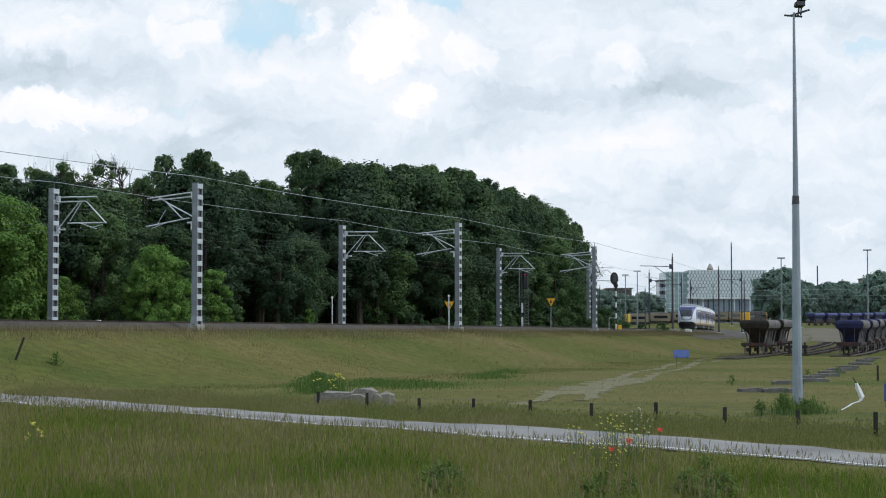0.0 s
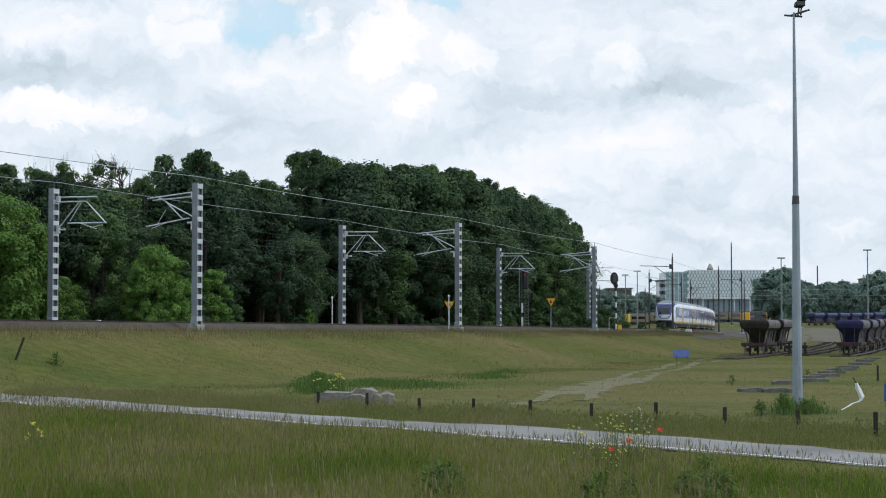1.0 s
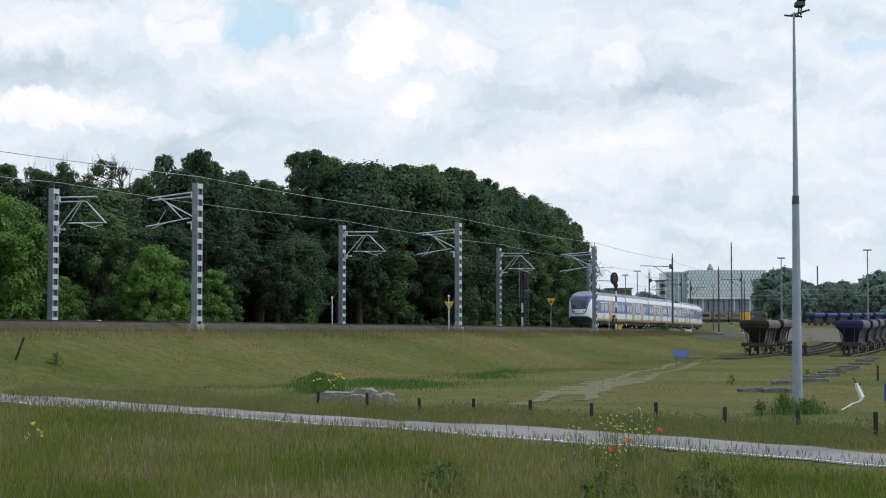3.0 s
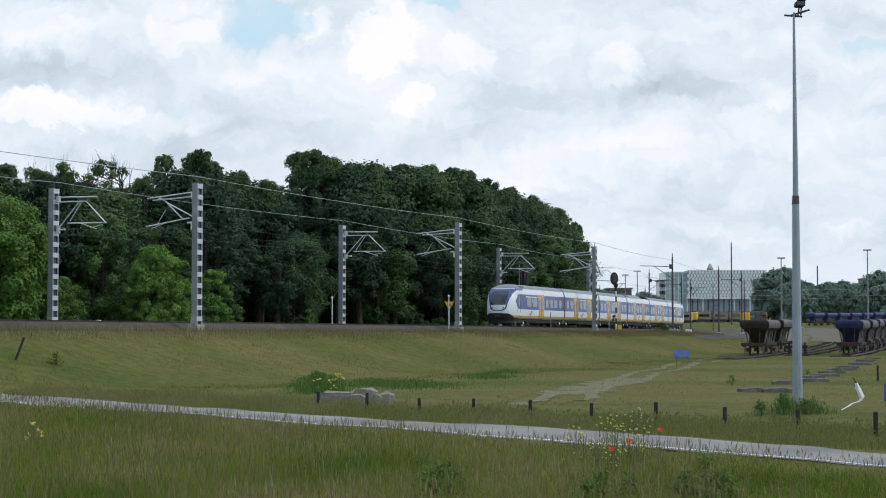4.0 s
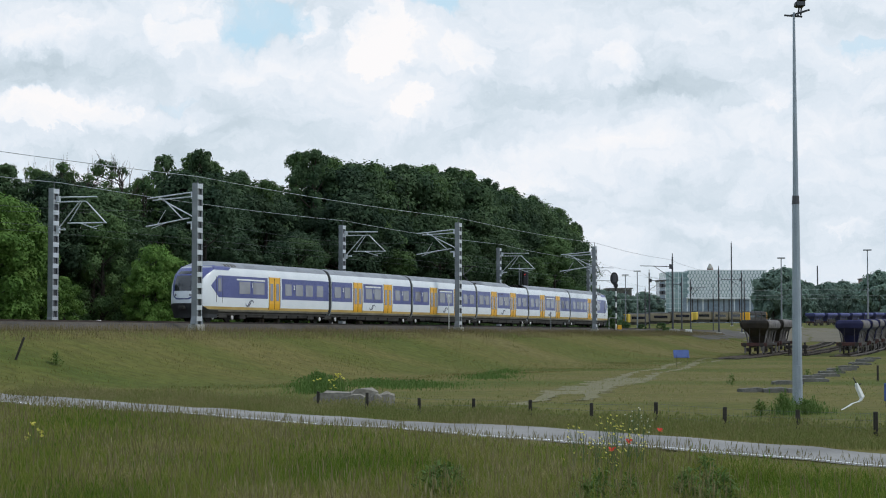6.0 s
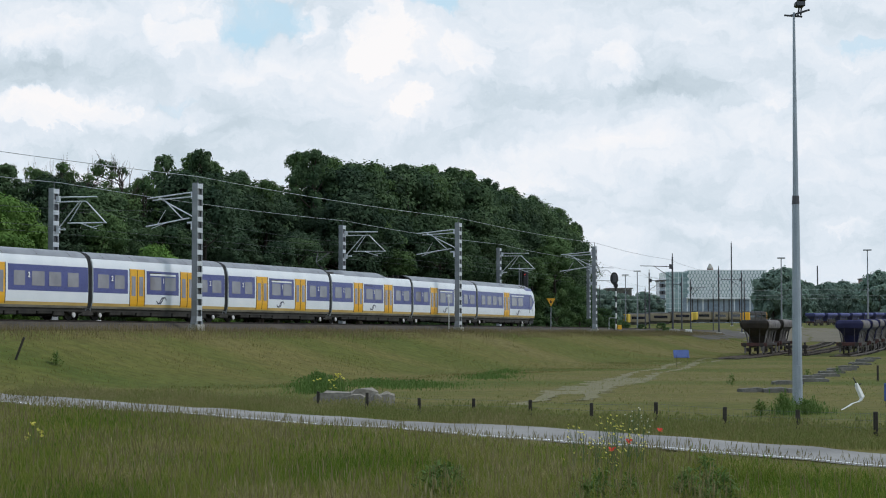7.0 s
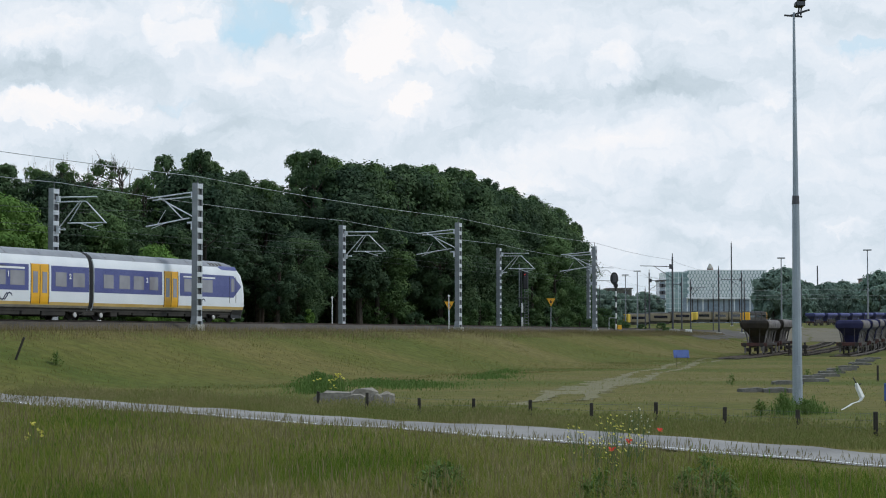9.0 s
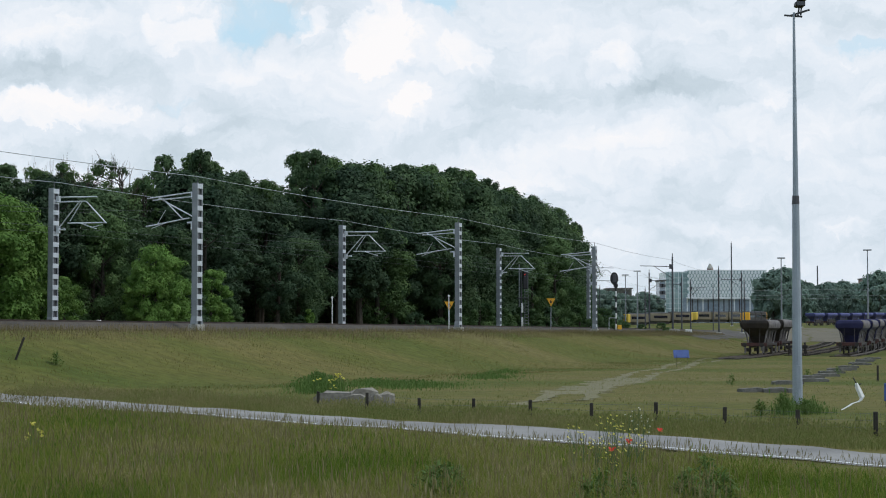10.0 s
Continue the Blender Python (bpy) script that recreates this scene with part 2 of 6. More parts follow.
# ---- the permanent way ----
def build_track(w0):
    verts, faces = [], []
    prof = [(-2.6, -0.78), (-1.6, -0.12), (1.6, -0.12), (2.7, -0.80)]
    S = [-150 + 6 * i for i in range(86)]
    for s in S:
        for dw, dz in prof:
            x, y, _ = track(s, w0 + dw)
            verts.append((x, y, RAIL + dz))
    for i in range(len(S) - 1):
        for k in range(3):
            a = i * 4 + k
            faces.append((a, a + 4, a + 5, a + 1))
    t = empty("railway_track", Matrix.Identity(4), "double track railway line on brown stone ballast", "railway track", "main line tracks", "structure")
    part("ballast", mesh_of("ballast", verts, faces, M["ballast"]), None, t)
    for side in (-0.755, 0.755):
        verts, faces = [], []
        sec = [(-0.075, -0.17), (-0.075, -0.15), (-0.012, -0.13), (-0.012, -0.04), (-0.036, -0.03), (-0.036, 0), (0.036, 0), (0.036, -0.03), (0.012, -0.04), (0.012, -0.13), (0.075, -0.15), (0.075, -0.17)]
        for s in S:
            for dw, dz in sec:
                x, y, _ = track(s, w0 + side + dw)
                verts.append((x, y, RAIL + dz))
        for i in range(len(S) - 1):
            for k in range(11):
                a = i * 12 + k
                faces.append((a, a + 12, a + 13, a + 1))
        part("rail", mesh_of("rail", verts, faces, M["rail"]), None, t, "rusty steel rail")
    return t


build_track(0.0)
build_track(-4.2)


# ---- overhead line masts ----
MAST_TOP = RAIL + 8.73


def build_mast(s, w, reach):
    """A lattice mast with a cantilever; reach: the arm's way, +1 out to the camera's side, -1 away."""
    x, y, th = track(s, w)
    base = RAIL - 0.25
    # local x runs along the line, local y out to the camera's side
    e = empty("catenary_mast", Matrix.Translation((x, y, base)) @ pose(0, 0, 0, 0, 0, math.degrees(th) + 180),
              "grey galvanised overhead line mast with tubular cantilever arm", "catenary mast", "overhead line masts")
    h = MAST_TOP - base
    for sx in (-1, 1):
        bm = fresh()
        box(bm, sx * 0.30 - 0.02, sx * 0.30 + 0.02, -0.19, 0.19, 0, h, 0.008)
        for sy in (-1, 1):
            box(bm, sx * 0.25 - 0.07, sx * 0.25 + 0.07, sy * 0.18 - 0.015, sy * 0.18 + 0.015, 0, h)
        part("channel", bm, M["galvanised"], e, "weathered grey steel channel")
    k = 13
    for i in range(k):
        z = 0.40 + (h - 0.6) * i / (k - 1)
        for sy in (-1, 1):
            part("batten_plate", box(fresh(), -0.30, 0.30, sy * 0.20 - 0.012, sy * 0.20 + 0.012, z - 0.15, z + 0.15, 0.004), M["arm_tube"], e, "bright galvanised batten plate")
    # added dark core: paints the shade of the hollow between the channels
    part("web", box(fresh(), -0.17, 0.17, -0.10, 0.10, 0.2, h - 0.1), M["dark_gap"], e, "dark core standing in for shade between the mast's channels")
    bm = fresh()
    box(bm, -0.45, 0.45, -0.34, 0.34, -0.75, 0.04, 0.03)
    part("footing", bm, M["concrete"], e, "pale concrete footing block")
    for sx in (-1, 1):
        bm = fresh()
        v = [bm.verts.new(p) for p in ((sx * 0.32, -0.2, 0.05), (sx * 0.32, 0.2, 0.05), (sx * 0.32, 0.2, 0.55), (sx * 0.32, -0.2, 0.55), (sx * 0.46, -0.2, 0.05), (sx * 0.46, 0.2, 0.05))]
        for f in ((0, 1, 2, 3), (0, 4, 5, 1), (4, 3, 2, 5), (0, 3, 4), (1, 5, 2)):
            bm.faces.new([v[i] for i in f])
        part("gusset", bm, M["galvanised"], e)
    bm = fresh()
    tube(bm, (0, 0, h), (0, 0, h + 0.42), 0.03)
    part("earth_wire_peg", bm, M["dark_gap"], e)
    r = reach * (1.16 if reach > 0 else 1.06)
    arm = empty("cantilever", Matrix.Identity(4))
    arm.parent = e
    if r < 0:
        bars = [((0, r * 0.2, h - 0.55), (0, r * 3.55, h - 0.86), 0.045), ((0.12, r * 0.2, h - 0.86), (0.12, r * 3.1, h - 1.0), 0.04),
                ((0, r * 2.75, h - 0.85), (0, r * 0.25, h - 2.15), 0.045), ((0.12, r * 2.35, h - 0.95), (0.12, r * 0.9, h - 2.3), 0.04),
                ((0, r * 0.6, h - 2.2), (0, r * 3.65, h - 2.66), 0.045), ((0.1, r * 2.2, h - 1.65), (0.1, r * 2.75, h - 2.5), 0.02),
                ((0.1, r * 2.3, h - 2.5), (0.1, r * 3.2, h - 2.8), 0.022), ((0, r * 0.2, h - 2.45), (0, r * 0.7, h - 2.5), 0.06)]
    else:
        bars = [((0, r * 0.2, h - 0.60), (0, r * 2.95, h - 0.66), 0.045), ((0.12, r * 0.2, h - 0.92), (0.12, r * 2.3, h - 0.94), 0.04),
                ((0, r * 2.25, h - 0.95), (0, r * 3.55, h - 2.35), 0.045), ((0, r * 0.95, h - 2.32), (0, r * 3.6, h - 2.36), 0.045),
                ((0, r * 0.25, h - 2.75), (0, r * 1.75, h - 0.95), 0.045), ((0.12, r * 1.2, h - 2.2), (0.12, r * 2.0, h - 0.95), 0.035),
                ((0.1, r * 1.9, h - 2.35), (0.1, r * 3.0, h - 2.75), 0.03), ((0.1, r * 2.6, h - 2.65), (0.1, r * 3.4, h - 2.5), 0.022),
                ((0, r * 0.2, h - 2.75), (0, r * 0.8, h - 2.72), 0.06)]
    for a, b, q in bars:
        part("tube", tube(fresh(), a, b, q, sides=8), M["arm_tube"], arm)
    for z in (h - 0.75, h - 2.72):
        bm = fresh()
        box(bm, -0.09, 0.09, min(r * 0.2, r * 0.42), max(r * 0.2, r * 0.42), z - 0.22, z + 0.22, 0.01)
        part("bracket", bm, M["arm_tube"], arm)
    return e


MASTS = [-106.6, -64.4, -22.3, 20.0, 62.8, 106.5]
for s_mast in MASTS:
    if s_mast < 100:
        build_mast(s_mast, 3.2, -1)
    build_mast(s_mast - 0.6, -7.5, 1)


def strand(name, places, r, label, sag=0.0, mat="wire"):
    """A wire through places, hanging a little between them."""
    pts = []
    for (a, b) in zip(places, places[1:]):
        for i in range(8):
            t = i / 8
            p = Vector(a).lerp(Vector(b), t)
            p.z -= sag * 4 * t * (1 - t)
            pts.append(p)
    pts.append(Vector(places[-1]))
    verts, faces = [], []
    for i, p in enumerate(pts):
        d = (pts[min(i + 1, len(pts) - 1)] - pts[max(i - 1, 0)]).normalized()
        side = d.cross(Vector((0, 0, 1))).normalized()
        up = side.cross(d)
        for k in range(4):
            a = math.pi / 2 * k
            verts.append(p + side * math.cos(a) * r + up * math.sin(a) * r)
    for i in range(len(pts) - 1):
        for k in range(4):
            faces.append((i * 4 + k, i * 4 + (k + 1) % 4, (i + 1) * 4 + (k + 1) % 4, (i + 1) * 4 + k))
    return tagged(new(name, mesh_of(name, verts, faces, M[mat])), label, "overhead wire", "overhead wires", "")


def wire_places(w, z, masts):
    return [(*track(s, w)[:2], z) for s in masts]


WIRE_S = MASTS + [150, 195, 240]
strand("earth_wire", wire_places(3.2, MAST_TOP + 0.42, WIRE_S), 0.019, "thin grey earth wire strung over the mast tops", 0.18)
strand("earth_wire", wire_places(-7.5, MAST_TOP + 0.42, WIRE_S), 0.019, "thin grey earth wire strung over the mast tops", 0.18)
for w_wire in (0.0, -4.2):
    strand("catenary_wire", wire_places(w_wire, RAIL + 7.1, WIRE_S), 0.007, "thin catenary wire hung from the cantilevers", 0.75, "thin_wire")
    strand("contact_wire", wire_places(w_wire, RAIL + 5.5, WIRE_S), 0.006, "thin level copper contact wire over the track", 0.02, "thin_wire")


# bare gravel between and beside the lines
for g_w, g_half, g_a, g_b in ((7.6, 2.6, 95, 330), (25.2, 1.1, 62, 150), (15.0, 3.4, 120, 330), (23.0, 4.2, 150, 330), (32.0, 4.4, 150, 330), (42.0, 5.0, 160, 330)):
    ribbon("gravel_bed", [track(g_a + (g_b - g_a) * i / 60, g_w)[:2] for i in range(61)], g_half, M["ballast"] if g_w < 10 else M["earth"], 0.03, "brown gravel strip beside the tracks", "gravel", 0.5)
# ---- the sky's backdrop: a sheet of cumulus far behind everything ----
CLOUD_Y = 4400.0
CLOUD_PX = CLOUD_Y / 3084


def cloud_material():
    m = bpy.data.materials.new("cumulus_sky")
    m.use_nodes = True
    n, l = m.node_tree.nodes, m.node_tree.links
    n.clear()
    out, em = n.new("ShaderNodeOutputMaterial"), n.new("ShaderNodeEmission")
    l.new(em.outputs["Emission"], out.inputs["Surface"])
    tc = n.new("ShaderNodeTexCoord")
    def vmath(op, a, b):
        v = n.new("ShaderNodeVectorMath")
        v.operation = op
        for sock, val in zip(v.inputs, (a, b)):
            if isinstance(val, tuple):
                sock.default_value = val
            else:
                l.new(val, sock)
        return v
    def smath(op, a, b):
        v = n.new("ShaderNodeMath")
        v.operation = op
        for sock, val in zip(v.inputs, (a, b)):
            if isinstance(val, (int, float)):
                sock.default_value = val
            else:
                l.new(val, sock)
        return v.outputs["Value"]
    def noise_of(src, scale, detail, rough=0.55):
        t = n.new("ShaderNodeTexNoise")
        t.inputs["Scale"].default_value, t.inputs["Detail"].default_value, t.inputs["Roughness"].default_value = scale, detail, rough
        l.new(src, t.inputs["Vector"])
        return t
    p = vmath("MULTIPLY", tc.outputs["Object"], (0.001, 0.001, 0.001)).outputs["Vector"]      # kilometres on the sheet
    warp = noise_of(p, 5.0, 7, 0.6)
    shift = vmath("MULTIPLY", vmath("SUBTRACT", warp.outputs["Color"], (0.5, 0.5, 0.5)).outputs["Vector"], (0.34, 0.0, 0.24)).outputs["Vector"]
    q = vmath("ADD", p, shift).outputs["Vector"]
    curl = noise_of(q, 22.0, 6, 0.6)
    q = vmath("ADD", q, vmath("MULTIPLY", vmath("SUBTRACT", curl.outputs["Color"], (0.5, 0.5, 0.5)).outputs["Vector"], (0.075, 0.0, 0.065)).outputs["Vector"]).outputs["Vector"]
    def km(x, y):
        return ((x - 784) * CLOUD_PX / 1000, CLOUD_Y / 1000, (593 - y) * CLOUD_PX / 1000)
    def blob(x, y, rx, ry, amp):
        cx, cy, cz = km(x, y)
        d = vmath("MULTIPLY", vmath("SUBTRACT", q, (cx, cy, cz)).outputs["Vector"], (1000 / rx / CLOUD_PX, 0.0, 1000 / ry / CLOUD_PX))
        ln = vmath("LENGTH", d.outputs["Vector"], (0.0, 0.0, 0.0))
        r = n.new("ShaderNodeMapRange")
        r.interpolation_type = "SMOOTHSTEP"
        r.inputs["From Min"].default_value, r.inputs["From Max"].default_value = 0.35, 1.25
        r.inputs["To Min"].default_value, r.inputs["To Max"].default_value = amp, 0.0
        l.new(ln.outputs["Value"], r.inputs["Value"])
        return r.outputs["Result"]
    puffs = [(330, 40, 80, 60, .36), (60, 45, 110, 45, .16), (680, 55, 60, 75, .40), (740, 180, 65, 50, .34), (560, 45, 45, 30, .30),
             (820, 95, 60, 45, .20), (110, 195, 140, 38, .36), (300, 215, 90, 32, .22), (1100, 110, 60, 65, .26), (1095, 245, 80, 28, .22),
             (1500, 415, 60, 24, .26), (1250, 410, 70, 26, .18), (1380, 170, 40, 40, .18), (1230, 30, 60, 30, .12), (900, 300, 110, 40, .14), (1500, 200, 70, 60, .10),
             (90, 130, 180, 42, -.42), (470, 190, 120, 55, -.13), (930, 235, 120, 30, -.22), (1200, 165, 100, 34, -.24), (890, 150, 50, 34, -.16),
             (60, 268, 90, 20, -.14), (600, 130, 60, 40, -.12), (1330, 300, 200, 40, -.05)]
    holes = [(470, 30, 110, 46, .55), (800, 6, 80, 28, .55), (430, 70, 60, 30, .35), (1540, 80, 60, 20, .40), (300, 182, 70, 16, .34), (40, 160, 90, 12, .20), (1010, 20, 50, 16, .18), (1450, 250, 60, 14, .15)]
    flat = vmath("MULTIPLY", q, (0.75, 1.0, 1.7)).outputs["Vector"]           # cloud layers lie flat
    bright = smath("MULTIPLY", smath("SUBTRACT", noise_of(flat, 3.2, 9, 0.58).outputs["Fac"], 0.5), 1.25)
    bright = smath("ADD", bright, smath("MULTIPLY", smath("SUBTRACT", noise_of(flat, 9.0, 8, 0.60).outputs["Fac"], 0.5), 0.42))
    bright = smath("ADD", bright, 0.545)
    heap = smath("MULTIPLY", smath("SUBTRACT", noise_of(q, 8.0, 9, 0.58).outputs["Fac"], 0.5), 1.1)
    for args in puffs:
        b = blob(*args)
        bright = smath("ADD", bright, smath("MULTIPLY", b, 0.62))
        if args[4] > 0:
            heap = smath("ADD", heap, b)
    # the heaps' crisp sunlit rims
    rim = n.new("ShaderNodeMapRange")
    rim.interpolation_type = "SMOOTHSTEP"
    rim.inputs["From Min"].default_value, rim.inputs["From Max"].default_value = 0.17, 0.27
    rim.inputs["To Min"].default_value, rim.inputs["To Max"].default_value = 0.0, 0.13
    l.new(heap, rim.inputs["Value"])
    bright = smath("ADD", bright, rim.outputs["Result"])
    hole = smath("MULTIPLY", smath("SUBTRACT", noise_of(q, 4.5, 8, 0.55).outputs["Fac"], 0.5), 0.9)
    for args in holes:
        hole = smath("ADD", hole, blob(*args))
    ramp = n.new("ShaderNodeValToRGB")
    els = ramp.color_ramp.elements
    els[0].position, els[0].color = 0.12, (0.50, 0.60, 0.675, 1)
    els[1].position, els[1].color = 0.90, (1.0, 0.985, 0.995, 1)
    for pos, c in ((0.38, (0.66, 0.755, 0.84, 1)), (0.54, (0.775, 0.85, 0.935, 1)), (0.70, (0.885, 0.925, 0.985, 1))):
        e = els.new(pos)
        e.color = c
    l.new(bright, ramp.inputs["Fac"])
    hr = n.new("ShaderNodeMapRange")
    hr.interpolation_type = "SMOOTHSTEP"
    hr.inputs["From Min"].default_value, hr.inputs["From Max"].default_value = 0.16, 0.72
    l.new(hole, hr.inputs["Value"])
    mix = n.new("ShaderNodeMixRGB")
    mix.inputs["Color2"].default_value = (0.54, 0.76, 0.92, 1)
    l.new(hr.outputs["Result"], mix.inputs["Fac"])
    l.new(ramp.outputs["Color"], mix.inputs["Color1"])
    l.new(mix.outputs["Color"], em.inputs["Color"])
    em.inputs["Strength"].default_value = 1.0
    return m


CLOUDS = new("backdrop", mesh_of("backdrop", [(-1500, CLOUD_Y, -60), (1500, CLOUD_Y, -60), (1500, CLOUD_Y, 1100), (-1500, CLOUD_Y, 1100)], [(0, 1, 2, 3)], cloud_material()))
tagged(CLOUDS, "bright broken cumulus clouds with small blue gaps", "sky", kind="structure")


# ---- the train: six articulated cars ----
CAR_SPANS = [(0.87, 20.17), (20.17, 35.22), (35.22, 50.27), (50.27, 65.32), (65.32, 80.37), (80.37, 99.67)]


FRONT = [148.6, 135.0, 121.4, 107.8, 94.1, 80.4, 66.2, 51.7, 36.9, 22.9, 8.4, -6.2, -21.1, -36.1, -51.1, -65.9, -81.1, -95.9, -111.2, -126.0, -141.0]


def train_front(t):
    """Place of the train's nose along the line at t seconds, from one row each half second."""
    return float(np.interp(t, [0.5 * i for i in range(21)], FRONT))


# half section of the body: height, half width, and how far the nose reaches there (from the nose's root)
SECTION = [(0.50, 1.24, 1.85), (0.84, 1.36, 2.20), (1.02, 1.40, 2.30), (1.30, 1.42, 2.36), (1.62, 1.42, 2.37), (2.40, 1.42, 2.20), (3.10, 1.40, 1.75),
           (3.40, 1.35, 1.45), (3.64, 1.25, 1.12), (3.82, 1.10, 0.80), (3.97, 0.85, 0.50), (4.07, 0.50, 0.22), (4.11, 0.0, 0.05)]
SEC_Z, SEC_Y, SEC_N = [list(c) for c in zip(*SECTION)]
SEC_N = [0.50 * v for v in SEC_N]           # the nose is blunt


def half_width(z):
    return float(np.interp(z, SEC_Z, SEC_Y))


def heights(z0, z1):
    return [z0] + [z for z in SEC_Z if z0 + 0.02 < z < z1 - 0.02] + [z1]


def rake(z):
    """How far the cab's upper skin leans back at each height."""
    return float(np.interp(z, (2.0, 2.6, 3.1, 3.64, 3.97, 4.11), (0.0, 0.10, 0.28, 0.75, 1.45, 2.1)))


def shell_point(z, k, root, grow, off, side):
    """A point of the shell: k = 0 at the nose's root, 1 on its centre line."""
    a = k * math.pi / 2
    y = (half_width(z) + off) * max(math.cos(a), 0) ** 0.95
    back = root - rake(z)
    x = back + (float(np.interp(z, SEC_Z, SEC_N)) + off) * math.sin(a) ** (1 / 1.05) if k > 0 else back
    return (grow * x, side * y, z)


def side_patch(bm, x0, x1, z0, z1, off, sides=(1, -1), taper=0.0):
    """A panel that follows the car's flank, with a rim that goes back to it. taper cuts the far corners."""
    zs = heights(z0, z1)
    for side in sides:
        rows = []
        for z in zs:
            f = abs((z - (z0 + z1) / 2) / ((z1 - z0) / 2))
            xe = x1 - taper * f ** 2
            rows.append([bm.verts.new((x, side * (half_width(z) + o), z)) for x, o in ((x0, -0.02), (x0, off), (xe, off), (xe, -0.02))])
        for a, b in zip(rows, rows[1:]):
            for i in range(3):
                f = (a[i], a[i + 1], b[i + 1], b[i])
                bm.faces.new(f if side < 0 else f[::-1])
        for row in (rows[0], rows[-1]):
            bm.faces.new(row)
    return bm


def flank(name, args, mat, parents, label="", taper=0.0):
    """A panel on each flank, one object a side. parents: one thing, or a part for each side."""
    parents = parents if isinstance(parents, list) else [parents, parents]
    return [part(name, side_patch(fresh(), *args, (side,), taper), mat, p, label) for side, p in zip((1, -1), parents)]


def nose_flank(name, args, mat, parent, label="", smooth_skin=False):
    for side in (1, -1):
        bm = nose_patch(fresh(), *args, both=False)
        if side < 0:
            bmesh.ops.scale(bm, vec=(1, -1, 1), verts=bm.verts)
        part(name, bm, mat, parent, label, smooth_skin)


def strip(bm, x0, x1, z0, z1, off, cab=0):
    """A strip of the car's skin over both flanks; cab = 1 or -1 rakes the end at that side back."""
    zs = heights(z0, z1)
    for side in (1, -1):
        rows = [[bm.verts.new((x, side * (half_width(z) + off), z)) for x in (x0 + (rake(z) if cab < 0 else 0), x1 - (rake(z) if cab > 0 else 0))] for z in zs]
        for a, b in zip(rows, rows[1:]):
            bm.faces.new((a[0], a[1], b[1], b[0]))
    return bm


def nose_patch(bm, root, grow, z0, z1, k0, k1, off, both=True):
    """A strip of the nose's skin. With both, it spans the centre line."""
    zs = heights(z0, z1)
    ks = [k0 + (k1 - k0) * i / 10 for i in range(11)]
    ring = [(k, 1) for k in ks] + ([(k, -1) for k in ks[::-1][1 if k1 >= 1 else 0:]] if both and k1 >= 1 else [])
    rows = [[bm.verts.new(shell_point(z, k, root, grow, off, sd)) for k, sd in ring] for z in zs]
    for a, b in zip(rows, rows[1:]):
        for i in range(len(ring) - 1):
            bm.faces.new((a[i], a[i + 1], b[i + 1], b[i]))
    if both and k1 < 1:
        nose_patch_mirror(bm, root, grow, zs, ks, off)
    return bm


def nose_patch_mirror(bm, root, grow, zs, ks, off):
    rows = [[bm.verts.new(shell_point(z, k, root, grow, off, -1)) for k in ks] for z in zs]
    for a, b in zip(rows, rows[1:]):
        for i in range(len(ks) - 1):
            bm.faces.new((a[i], a[i + 1], b[i + 1], b[i]))


def nose_area(bm, root, grow, where, nu, nv, off):
    """A field of the nose's skin; where(u, v) gives height and k, with u = 1 on the centre line."""
    for sd in (1, -1):
        rows = []
        for j in range(nv + 1):
            row = []
            for i in range(nu + 1):
                z, k = where(i / nu, j / nv)
                row.append(bm.verts.new(shell_point(z, k, root, grow, off, sd)))
            rows.append(row)
        for p, q in zip(rows, rows[1:]):
            for i in range(nu):
                bm.faces.new((p[i], p[i + 1], q[i + 1], q[i]))
    bmesh.ops.remove_doubles(bm, verts=bm.verts, dist=0.002)
    return bm


def surround_edge(z):
    """How far round the nose the blue surround starts at each height."""
    return float(np.interp(z, (1.46, 1.60, 1.85, 2.3, 2.8, 3.15, 3.45, 3.76), (0.80, 0.66, 0.60, 0.55, 0.46, 0.32, 0.08, 0.0)))


def screen_edge(z):
    return float(np.interp(z, (1.98, 2.1, 2.6, 3.20, 3.36), (0.73, 0.68, 0.64, 0.58, 0.64)))


def lamp_edge(z):
    return float(np.interp(z, (1.54, 1.68, 1.98), (0.84, 0.70, 0.66)))


def class_number(parent, text, x, z, side, size=0.42):
    cu = bpy.data.curves.new("class_number", "FONT")
    cu.body, cu.size, cu.extrude, cu.align_x, cu.offset = text, size, 0.004, "CENTER", 0.012
    cu.materials.append(M["number_white"])
    ob = new("class_number", cu)
    ob.parent = parent
    ob.matrix_basis = pose(x, side * (half_width(z + 0.15) + 0.055), z, 90, 0, 180 if side > 0 else 0)
    return ob


